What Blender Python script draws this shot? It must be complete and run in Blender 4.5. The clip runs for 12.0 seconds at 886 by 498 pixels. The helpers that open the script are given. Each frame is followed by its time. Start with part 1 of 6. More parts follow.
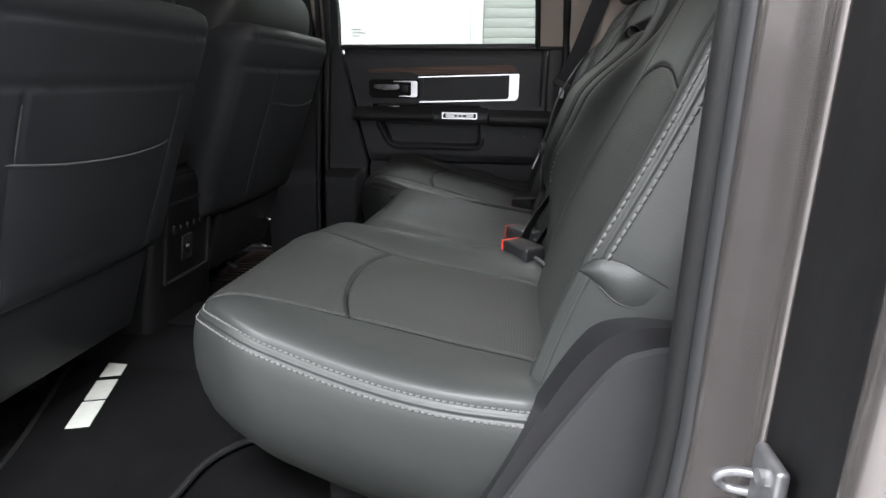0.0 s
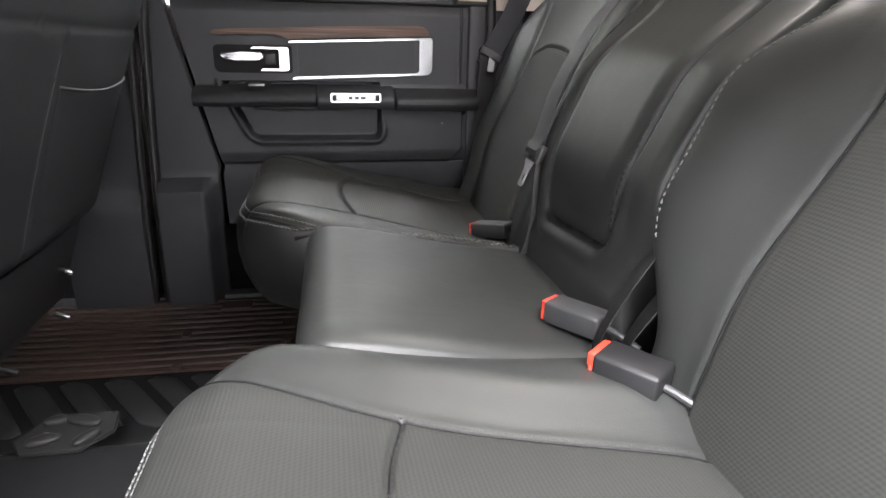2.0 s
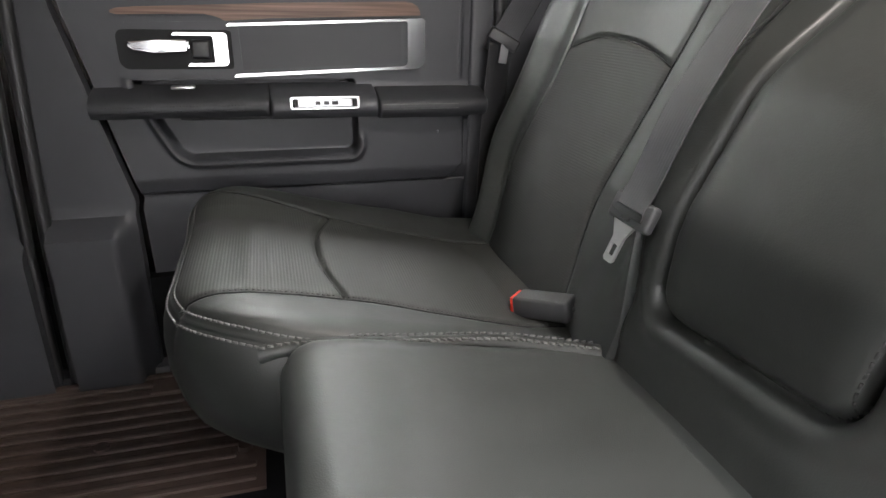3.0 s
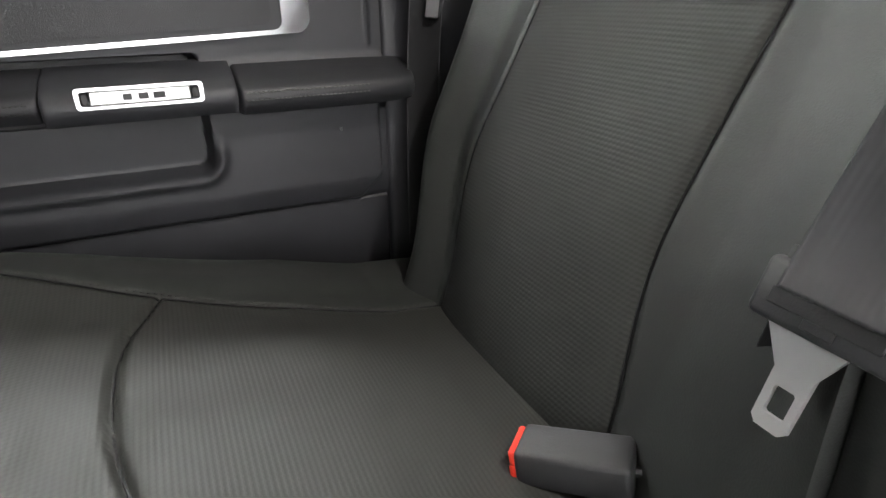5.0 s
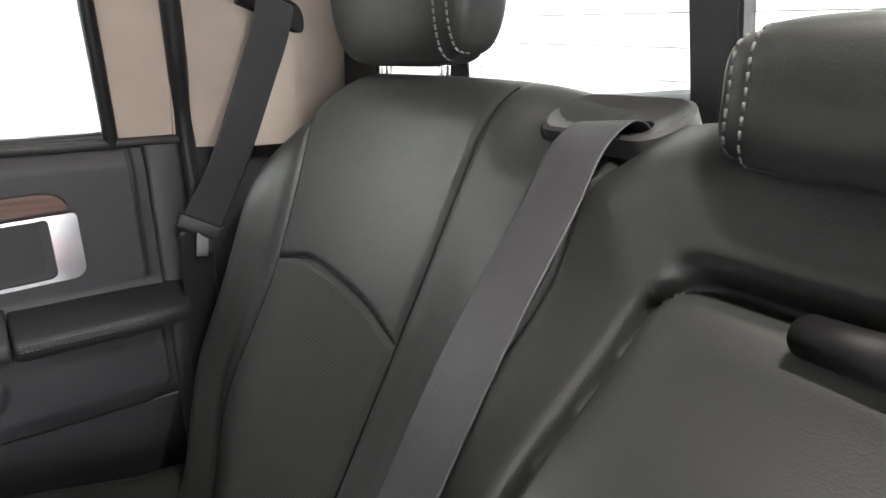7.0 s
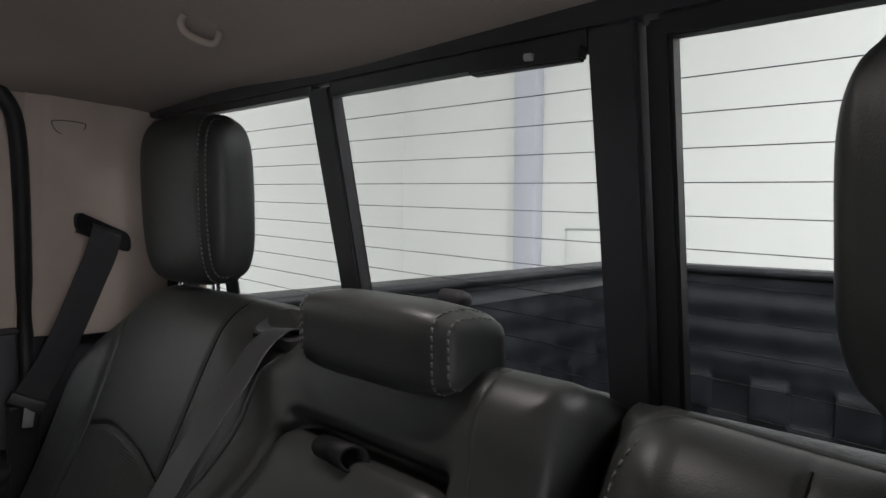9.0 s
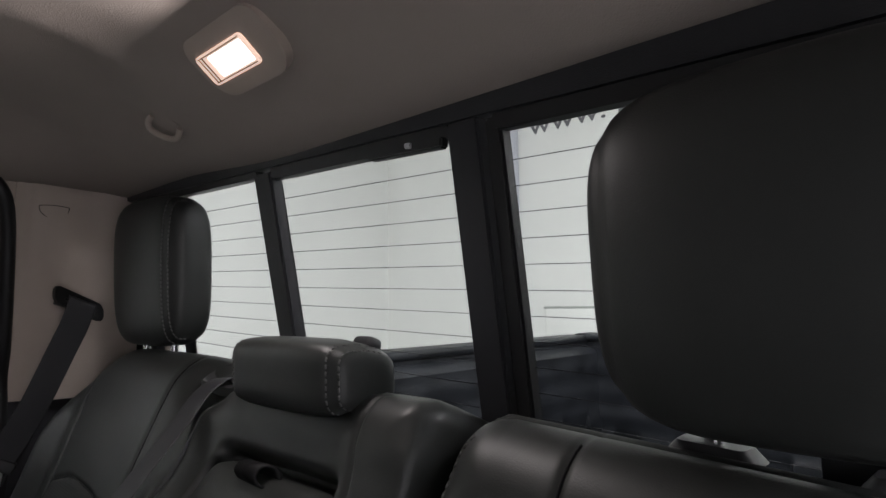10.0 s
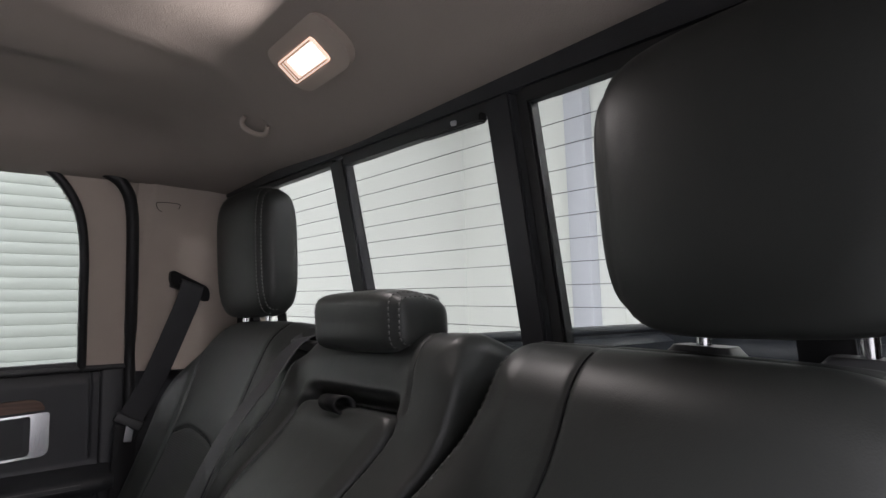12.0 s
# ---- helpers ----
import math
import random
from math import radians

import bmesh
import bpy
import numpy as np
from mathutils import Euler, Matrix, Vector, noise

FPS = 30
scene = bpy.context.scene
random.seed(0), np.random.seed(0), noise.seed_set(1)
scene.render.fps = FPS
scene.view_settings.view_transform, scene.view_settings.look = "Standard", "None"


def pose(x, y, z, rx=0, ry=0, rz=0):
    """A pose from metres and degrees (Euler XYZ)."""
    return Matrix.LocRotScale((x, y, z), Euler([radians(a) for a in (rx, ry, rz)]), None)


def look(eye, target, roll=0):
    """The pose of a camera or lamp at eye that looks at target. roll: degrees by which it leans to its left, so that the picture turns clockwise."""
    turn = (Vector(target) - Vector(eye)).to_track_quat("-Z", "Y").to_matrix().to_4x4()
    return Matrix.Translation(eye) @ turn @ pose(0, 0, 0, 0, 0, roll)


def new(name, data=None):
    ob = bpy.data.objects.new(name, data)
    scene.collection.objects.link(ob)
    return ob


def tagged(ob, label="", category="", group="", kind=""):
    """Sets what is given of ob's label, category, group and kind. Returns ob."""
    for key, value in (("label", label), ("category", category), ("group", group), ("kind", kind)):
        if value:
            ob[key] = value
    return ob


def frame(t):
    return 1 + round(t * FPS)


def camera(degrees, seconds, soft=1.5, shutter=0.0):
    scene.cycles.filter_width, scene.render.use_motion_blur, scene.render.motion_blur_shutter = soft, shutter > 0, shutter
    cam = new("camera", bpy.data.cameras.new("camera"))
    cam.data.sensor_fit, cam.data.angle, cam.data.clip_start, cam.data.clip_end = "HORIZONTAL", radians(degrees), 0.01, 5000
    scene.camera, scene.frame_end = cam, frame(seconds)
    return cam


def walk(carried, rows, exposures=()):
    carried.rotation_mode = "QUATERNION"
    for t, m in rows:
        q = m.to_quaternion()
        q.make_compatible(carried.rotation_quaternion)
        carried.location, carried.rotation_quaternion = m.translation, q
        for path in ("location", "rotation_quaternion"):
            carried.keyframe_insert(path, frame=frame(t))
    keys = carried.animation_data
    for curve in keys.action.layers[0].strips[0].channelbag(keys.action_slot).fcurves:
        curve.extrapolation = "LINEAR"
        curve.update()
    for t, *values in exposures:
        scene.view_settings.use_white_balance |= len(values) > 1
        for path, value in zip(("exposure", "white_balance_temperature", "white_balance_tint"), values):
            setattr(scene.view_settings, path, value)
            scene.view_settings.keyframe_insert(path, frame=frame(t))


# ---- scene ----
cam = camera(73.3, 12.0)
PATH = [
    (0, (-0.02, -1.234, 0.88), (-0.258, 0.676, 0.338), 0.8),
    (0.5, (-0.116, -1.144, 0.864), (-0.208, 0.778, 0.319), 0.7),
    (1, (-0.174, -1.012, 0.855), (-0.113, 0.906, 0.292), 0.9),
    (1.5, (-0.224, -0.836, 0.869), (-0.03, 1.065, 0.279), 1.1),
    (2, (-0.28, -0.68, 0.886), (0.073, 1.182, 0.246), 1.2),
    (2.5, (-0.312, -0.483, 0.904), (0.18, 1.324, 0.203), 1.3),
    (2.7, (-0.315, -0.4, 0.919), (0.194, 1.396, 0.199), 1.3),
    (4.3, (-0.305, 0.048, 0.917), (0.323, 1.777, 0.131), -0.6),
    (4.5, (-0.275, 0.069, 0.883), (0.388, 1.785, 0.1), -0.8),
    (5, (-0.201, 0.089, 0.857), (0.56, 1.765, 0.075), -1.1),
    (5.5, (-0.197, 0.081, 0.905), (0.677, 1.701, 0.123), -1.1),
    (6, (-0.2, 0.064, 0.966), (0.759, 1.634, 0.181), -0.5),
    (6.5, (-0.156, 0.01, 1.047), (0.866, 1.562, 0.306), -0.5),
    (7, (-0.091, -0.045, 1.097), (1.037, 1.487, 0.479), 0.0),
    (7.5, (-0.109, -0.206, 1.168), (1.11, 1.278, 0.609), 0.6),
    (7.7, (-0.117, -0.251, 1.169), (1.145, 1.208, 0.642), 0.7),
    (9.3, (-0.132, -0.43, 1.184), (1.334, 0.93, 1.19), 0.0),
    (9.5, (-0.144, -0.463, 1.181), (1.326, 0.891, 1.25), -0.1),
    (10, (-0.147, -0.548, 1.149), (1.309, 0.811, 1.336), -0.6),
    (10.5, (-0.146, -0.603, 1.108), (1.241, 0.825, 1.3), -1.1),
    (11, (-0.161, -0.623, 1.1), (1.152, 0.871, 1.302), -1.3),
    (11.5, (-0.187, -0.63, 1.087), (1.086, 0.899, 1.293), -1.6),
    (12, (-0.184, -0.643, 1.085), (1.071, 0.9, 1.298), -1.6),
]
walk(cam, [(t, look(eye, target, roll)) for t, eye, target, roll in PATH], exposures=[(0, -0.2, 6250, 9), (0.5, 0.3, 6350, 10), (1, 0.45, 6400, 10), (1.5, 0.9, 6450, 12), (2, 1.25, 6450, 12), (2.7, 1.65, 6500, 10), (4.3, 1.7, 6550, 9), (5, 1.7, 6550, 9), (5.5, 1.85, 6550, 9), (6.5, 2.0, 6450, 10), (7, 1.4, 6500, 10), (7.5, 0.8, 6600, 10), (9.3, -0.74, 6320, 15), (10, -0.74, 6320, 15), (11, -0.5, 6320, 15), (12, -0.48, 6320, 15)])

# ---- light ----
world = bpy.data.worlds.new("world")
scene.world = world
world.use_nodes = True
world.node_tree.nodes["Background"].inputs[0].default_value = (0.9, 0.95, 1.0, 1)
world.node_tree.nodes["Background"].inputs[1].default_value = 0.15


def area_lamp(x, y, z, sx, sy, power, colour=(1.0, 0.985, 1.0)):
    data = bpy.data.lights.new("ceiling_light", "AREA")
    data.shape, data.size, data.size_y, data.energy, data.color = "RECTANGLE", sx, sy, power, colour
    ob = new("ceiling_light", data)
    ob.location = (x, y, z)
    return ob


# rows of ceiling lights, brightest over the side of the open door
for ly, power in ((-3.0, 560), (0.0, 120), (3.2, 60)):
    for lx, share in ((-3.6, 1.4), (0.0, 1.25), (2.6, 0.16)):
        area_lamp(lx, ly, 3.55, 1.6, 1.2, power * share)


# ---- materials ----
def material(name, colour, rough=0.5, metal=0.0, grain=0.0, grain_size=900.0, mottle=0.0, mottle_size=9.0, spec=0.5, coat=0.0, wear=0.0, wrinkle=0.0):
    m = bpy.data.materials.new(name)
    m.use_nodes = True
    nt = m.node_tree
    b = nt.nodes["Principled BSDF"]
    b.inputs["Base Color"].default_value = (*colour, 1)
    b.inputs["Roughness"].default_value = rough
    b.inputs["Metallic"].default_value = metal
    b.inputs["Specular IOR Level"].default_value = spec
    b.inputs["Coat Weight"].default_value = coat
    co = nt.nodes.new("ShaderNodeTexCoord")
    if mottle:
        n = nt.nodes.new("ShaderNodeTexNoise")
        n.inputs["Scale"].default_value = mottle_size
        n.inputs["Detail"].default_value = 6
        n.inputs["Roughness"].default_value = 0.6
        nt.links.new(co.outputs["Object"], n.inputs["Vector"])
        r = nt.nodes.new("ShaderNodeMapRange")
        r.inputs[1].default_value, r.inputs[2].default_value = 0.3, 0.7
        r.inputs[3].default_value, r.inputs[4].default_value = 1 - mottle, 1 + mottle
        nt.links.new(n.outputs["Fac"], r.inputs[0])
        mul = nt.nodes.new("ShaderNodeVectorMath")
        mul.operation = "SCALE"
        mul.inputs[0].default_value = colour
        nt.links.new(r.outputs[0], mul.inputs["Scale"])
        nt.links.new(mul.outputs[0], b.inputs["Base Color"])
        rr = nt.nodes.new("ShaderNodeMapRange")
        rr.inputs[1].default_value, rr.inputs[2].default_value = 0.3, 0.7
        rr.inputs[3].default_value, rr.inputs[4].default_value = rough - 0.4 * mottle * rough - wear, rough + 0.4 * mottle * rough
        nt.links.new(n.outputs["Fac"], rr.inputs[0])
        nt.links.new(rr.outputs[0], b.inputs["Roughness"])
    if grain:
        v = nt.nodes.new("ShaderNodeTexVoronoi")
        v.inputs["Scale"].default_value = grain_size
        n2 = nt.nodes.new("ShaderNodeTexNoise")
        n2.inputs["Scale"].default_value = grain_size * 0.13
        n2.inputs["Detail"].default_value = 4
        nt.links.new(co.outputs["Object"], v.inputs["Vector"])
        nt.links.new(co.outputs["Object"], n2.inputs["Vector"])
        add = nt.nodes.new("ShaderNodeMath")
        add.operation = "ADD"
        nt.links.new(v.outputs["Distance"], add.inputs[0])
        nt.links.new(n2.outputs["Fac"], add.inputs[1])
        bp = nt.nodes.new("ShaderNodeBump")
        bp.inputs["Strength"].default_value = grain
        bp.inputs["Distance"].default_value = 0.0006
        nt.links.new(add.outputs[0], bp.inputs["Height"])
        nt.links.new(bp.outputs[0], b.inputs["Normal"])
        if wrinkle:
            n3 = nt.nodes.new("ShaderNodeTexNoise")
            n3.inputs["Scale"].default_value = 16
            n3.inputs["Detail"].default_value = 3
            n3.inputs["Distortion"].default_value = 0.6
            nt.links.new(co.outputs["Object"], n3.inputs["Vector"])
            soft = nt.nodes.new("ShaderNodeBump")
            soft.inputs["Strength"].default_value = wrinkle
            soft.inputs["Distance"].default_value = 0.006
            nt.links.new(n3.outputs["Fac"], soft.inputs["Height"])
            nt.links.new(soft.outputs[0], bp.inputs["Normal"])
    return m


def woven(name, colour, rough, pitch, hole):
    """Perforated leather with fine ribs across the seat, by the metres of the UV map."""
    m = material(name, colour, rough, spec=0.25)
    nt = m.node_tree
    b = nt.nodes["Principled BSDF"]
    uv = nt.nodes.new("ShaderNodeUVMap")
    sep = nt.nodes.new("ShaderNodeSeparateXYZ")
    nt.links.new(uv.outputs[0], sep.inputs[0])

    def wave(factor_x, factor_y):
        a = nt.nodes.new("ShaderNodeMath")
        a.operation = "MULTIPLY"
        a.inputs[1].default_value = factor_x
        nt.links.new(sep.outputs[0], a.inputs[0])
        c = nt.nodes.new("ShaderNodeMath")
        c.operation = "MULTIPLY_ADD"
        c.inputs[1].default_value = factor_y
        nt.links.new(sep.outputs[1], c.inputs[0])
        nt.links.new(a.outputs[0], c.inputs[2])
        s = nt.nodes.new("ShaderNodeMath")
        s.operation = "SINE"
        nt.links.new(c.outputs[0], s.inputs[0])
        return s

    k = 2 * math.pi / pitch
    rows, dots = wave(0, k), wave(k * 0.9, k * 0.5)
    t2 = nt.nodes.new("ShaderNodeMath")
    t2.operation = "MULTIPLY_ADD"
    t2.inputs[1].default_value = 0.45
    nt.links.new(dots.outputs[0], t2.inputs[0])
    nt.links.new(rows.outputs[0], t2.inputs[2])
    r = nt.nodes.new("ShaderNodeMapRange")
    r.inputs[1].default_value, r.inputs[2].default_value = -1.1, 0.9
    nt.links.new(t2.outputs[0], r.inputs[0])
    mix = nt.nodes.new("ShaderNodeMix")
    mix.data_type = "RGBA"
    mix.inputs[6].default_value = (*[c * hole for c in colour], 1)
    mix.inputs[7].default_value = (*colour, 1)
    nt.links.new(r.outputs[0], mix.inputs[0])
    nt.links.new(mix.outputs[2], b.inputs["Base Color"])
    bp = nt.nodes.new("ShaderNodeBump")
    bp.inputs["Strength"].default_value = 0.22
    bp.inputs["Distance"].default_value = 0.0006
    nt.links.new(r.outputs[0], bp.inputs["Height"])
    nt.links.new(bp.outputs[0], b.inputs["Normal"])
    return m


def wood(name):
    m = material(name, (0.12, 0.07, 0.05), 0.5, spec=0.3, coat=0.05)
    nt = m.node_tree
    b = nt.nodes["Principled BSDF"]
    co = nt.nodes.new("ShaderNodeTexCoord")
    mp = nt.nodes.new("ShaderNodeMapping")
    mp.inputs["Scale"].default_value = (4, 60, 160)
    n = nt.nodes.new("ShaderNodeTexNoise")
    n.inputs["Scale"].default_value, n.inputs["Detail"].default_value = 1.5, 8
    ramp = nt.nodes.new("ShaderNodeValToRGB")
    ramp.color_ramp.elements[0].color, ramp.color_ramp.elements[1].color = (0.065, 0.036, 0.026, 1), (0.165, 0.098, 0.072, 1)
    ramp.color_ramp.elements[0].position, ramp.color_ramp.elements[1].position = 0.32, 0.7
    nt.links.new(co.outputs["Object"], mp.inputs[0])
    nt.links.new(mp.outputs[0], n.inputs["Vector"])
    nt.links.new(n.outputs["Fac"], ramp.inputs[0])
    nt.links.new(ramp.outputs[0], b.inputs["Base Color"])
    return m


def glass(name, tint=(0.70, 0.733, 0.70)):
    m = material(name, tint, 0.0)
    b = m.node_tree.nodes["Principled BSDF"]
    b.inputs["Transmission Weight"].default_value = 1.0
    b.inputs["IOR"].default_value = 1.01
    return m


def glowing(name, colour, strength):
    m = material(name, colour, 0.4)
    b = m.node_tree.nodes["Principled BSDF"]
    b.inputs["Emission Color"].default_value = (*colour, 1)
    b.inputs["Emission Strength"].default_value = strength
    return m


LEATHER = material("black_leather", (0.0218, 0.0234, 0.0221), 0.45, spec=0.40, wrinkle=0.12, grain=0.15, grain_size=700, mottle=0.10, mottle_size=5)
PERFORATED = woven("perforated_leather", (0.0280, 0.0290, 0.0270), 0.52, 0.0038, 0.76)
VINYL = material("black_vinyl", (0.021, 0.0215, 0.0242), 0.48, spec=0.40, grain=0.3, grain_size=900, mottle=0.08)
PLASTIC = material("dark_grey_plastic", (0.028, 0.0287, 0.0325), 0.48, spec=0.42, grain=0.22, grain_size=1100, mottle=0.08, mottle_size=12)
SEATBACK = material("black_seat_back_vinyl", (0.038, 0.040, 0.044), 0.52, grain=0.2, grain_size=800, mottle=0.1, spec=0.25)
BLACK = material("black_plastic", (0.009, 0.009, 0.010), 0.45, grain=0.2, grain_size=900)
GREYPLASTIC = material("grey_plastic", (0.028, 0.0285, 0.030), 0.48, grain=0.15, grain_size=900, mottle=0.08)
GUIDEPLASTIC = material("soft_grey_plastic", (0.034, 0.034, 0.035), 0.42, mottle=0.06)
MATTE = material("matte_black_plastic", (0.004, 0.004, 0.0045), 0.6, spec=0.22, mottle=0.1)
RUBBER = material("black_rubber", (0.012, 0.012, 0.0122), 0.55, spec=0.25, grain=0.2, mottle=0.1)
MATRUBBER = material("brown_black_rubber", (0.040, 0.026, 0.021), 0.5, spec=0.4, grain=0.3, mottle=0.15)
CARPET = material("black_carpet", (0.0052, 0.0052, 0.0055), 0.95, spec=0.06, grain=1.0, grain_size=500, mottle=0.2, mottle_size=20)
BEIGE = material("beige_trim", (0.42, 0.355, 0.305), 0.62, grain=0.35, grain_size=800, mottle=0.04)
FABRIC = material("taupe_headliner", (0.33, 0.285, 0.255), 0.92, grain=0.5, grain_size=600, mottle=0.04, mottle_size=6)
CHROME = material("chrome", (0.62, 0.62, 0.64), 0.14, 1.0)
SATIN = material("satin_metal", (0.55, 0.55, 0.56), 0.33, 1.0, mottle=0.06, mottle_size=40)
STEEL = material("steel", (0.66, 0.66, 0.67), 0.26, 0.92)
POLISHED = material("polished_steel", (0.70, 0.70, 0.71), 0.28, 0.8)
DULL = material("dull_steel", (0.30, 0.30, 0.31), 0.38, 0.8, mottle=0.15, mottle_size=80)
RED = material("red_plastic", (0.72, 0.045, 0.025), 0.38)
PIPING = material("grey_piping", (0.075, 0.077, 0.08), 0.45, mottle=0.1, mottle_size=60)
THREAD = material("grey_thread", (0.088, 0.088, 0.086), 0.8, mottle=0.15, mottle_size=300)
DARKTHREAD = material("dark_thread", (0.02, 0.02, 0.02), 0.8)
WOOD = wood("dark_wood")
WEBBING = material("seatbelt_webbing", (0.028, 0.028, 0.031), 0.62, mottle=0.08, mottle_size=40)
ribs = WEBBING.node_tree
rib_uv, rib_wave, rib_bump = ribs.nodes.new("ShaderNodeUVMap"), ribs.nodes.new("ShaderNodeTexWave"), ribs.nodes.new("ShaderNodeBump")
rib_wave.inputs["Scale"].default_value = 78
rib_bump.inputs["Strength"].default_value, rib_bump.inputs["Distance"].default_value = 0.22, 0.0005
ribs.links.new(rib_uv.outputs[0], rib_wave.inputs["Vector"])
ribs.links.new(rib_wave.outputs["Fac"], rib_bump.inputs["Height"])
ribs.links.new(rib_bump.outputs[0], ribs.nodes["Principled BSDF"].inputs["Normal"])
PAINT = material("grey_metallic_paint", (0.27, 0.245, 0.237), 0.24, 0.8, coat=0.5, mottle=0.06, mottle_size=25)
BEDLINER = material("black_bedliner", (0.0085, 0.0095, 0.012), 0.44, spec=0.4, grain=1.0, grain_size=160, mottle=0.45, mottle_size=9)
GLASS = glass("window_glass")
LENS = glowing("lamp_lens", (1.0, 0.70, 0.54), 1.3)
BULB = glowing("lamp_bulb", (1.0, 0.95, 0.88), 6.0)
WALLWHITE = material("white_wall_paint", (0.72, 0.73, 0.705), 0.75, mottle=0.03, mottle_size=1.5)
# darker copy of the wall colour for unseen walls, to hold bounced light down
WALLDIM = material("unseen_wall_grey", (0.40, 0.40, 0.40), 0.75, mottle=0.05, mottle_size=1.5)
# darker and bluer than the wall behind the column
COLUMNGREY = material("blue_grey_column", (0.50, 0.51, 0.56), 0.7, mottle=0.04, mottle_size=2)
SHUTTER = material("white_shutter", (0.36, 0.385, 0.36), 0.5, mottle=0.03, mottle_size=2)
CONCRETE = material("grey_concrete_floor", (0.22, 0.22, 0.215), 0.5, mottle=0.15, mottle_size=2)
SIGNGREY = material("grey_sign_paint", (0.12, 0.12, 0.13), 0.6, mottle=0.08, mottle_size=20)
LETTERING = material("pale_lettering", (0.62, 0.63, 0.58), 0.7, mottle=0.08, mottle_size=60)


# ---- mesh helpers ----
def thing(name, at, label, category, group="", kind=""):
    ob = new(name)
    ob.location = at
    ob.empty_display_size = 0.05
    return tagged(ob, label, category, group, kind)


def mesh_part(name, V, F, mat, parent=None, uv=None, smooth=True, label=""):
    me = bpy.data.meshes.new(name)
    me.from_pydata([tuple(v) for v in V], [], [tuple(int(i) for i in f) for f in F])
    me.materials.append(mat)
    if uv is not None:
        layer = me.uv_layers.new(name="UVMap")
        idx = np.zeros(len(me.loops), dtype=np.int32)
        me.loops.foreach_get("vertex_index", idx)
        layer.data.foreach_set("uv", np.asarray(uv, dtype=np.float32)[idx].ravel())
    me.polygons.foreach_set("use_smooth", [smooth] * len(me.polygons))
    me.update()
    ob = new(name, me)
    if parent is not None:
        ob.parent = parent
        up, m = parent, Matrix.Identity(4)
        while up is not None:
            m = Matrix.Translation(up.location) @ m
            up = up.parent if up.data is None else None
        if parent.data is None:
            ob.matrix_parent_inverse = m.inverted()
    if label:
        tagged(ob, label)
    return ob


def part(name, bm, mat, parent=None, label="", smooth=True, bevel_angle=None):
    """Links a bmesh as one mesh object under a thing or a part."""
    bmesh.ops.recalc_face_normals(bm, faces=bm.faces)
    V = [v.co.copy() for v in bm.verts]
    for i, v in enumerate(bm.verts):
        v.index = i
    F = [[v.index for v in f.verts] for f in bm.faces]
    bm.free()
    ob = mesh_part(name, V, F, mat, parent, smooth=smooth, label=label)
    if smooth:
        sharp_edges(ob.data, 38)
    return ob


def sharp_edges(me, degrees):
    bm = bmesh.new()
    bm.from_mesh(me)
    for e in bm.edges:
        if len(e.link_faces) == 2 and e.calc_face_angle(0) > radians(degrees):
            e.smooth = False
    bm.to_mesh(me)
    bm.free()


def rbox(bm, size, at=(0, 0, 0), turn=None, r=0.004, seg=2):
    """Adds a box with rounded edges to bm; turn is a 3x3 or Euler degrees."""
    made = bmesh.ops.create_cube(bm, size=1.0)["verts"]
    bmesh.ops.scale(bm, vec=size, verts=made)
    if r > 0:
        edges = list({e for v in made for e in v.link_edges})
        res = bmesh.ops.bevel(bm, geom=edges, offset=min(r, 0.49 * min(size)), segments=seg, profile=0.5, affect="EDGES")
        made = list({v for f in res["faces"] for v in f.verts} | {v for v in made if v.is_valid})
    rot = Matrix.Identity(4)
    if turn is not None:
        rot = Euler([radians(a) for a in turn]).to_matrix().to_4x4() if not isinstance(turn, Matrix) else turn.to_4x4()
    bmesh.ops.transform(bm, matrix=Matrix.Translation(at) @ rot, verts=made)
    return made


def box_part(name, size, at, mat, parent=None, turn=None, r=0.004, seg=2, label=""):
    bm = bmesh.new()
    rbox(bm, size, at, turn, r, seg)
    return part(name, bm, mat, parent, label)


def rod_part(name, a, b, radius, mat, parent=None, n=16, label=""):
    a, b = Vector(a), Vector(b)
    bm = bmesh.new()
    made = bmesh.ops.create_cone(bm, cap_ends=True, segments=n, radius1=radius, radius2=radius, depth=(b - a).length)["verts"]
    q = (b - a).to_track_quat("Z", "Y").to_matrix().to_4x4()
    bmesh.ops.transform(bm, matrix=Matrix.Translation((a + b) / 2) @ q, verts=made)
    return part(name, bm, mat, parent, label)


def tube(bm, pts, radius, n=10, closed=False):
    pts = [Vector(p) for p in pts]
    rings = []
    m = len(pts)
    for i, p in enumerate(pts):
        t = (pts[(i + 1) % m] - pts[i - 1]) if closed or 0 < i < m - 1 else (pts[min(i + 1, m - 1)] - pts[max(i - 1, 0)])
        t.normalize()
        side = t.cross(Vector((0.13, 0.31, 0.94)))
        side.normalize()
        up = side.cross(t)
        rings.append([bm.verts.new(p + radius * (math.cos(2 * math.pi * k / n) * side + math.sin(2 * math.pi * k / n) * up)) for k in range(n)])
    for i in range(m if closed else m - 1):
        A, B = rings[i], rings[(i + 1) % m]
        for k in range(n):
            bm.faces.new((A[k], A[(k + 1) % n], B[(k + 1) % n], B[k]))
    if not closed:
        bm.faces.new(rings[0][::-1])
        bm.faces.new(rings[-1])


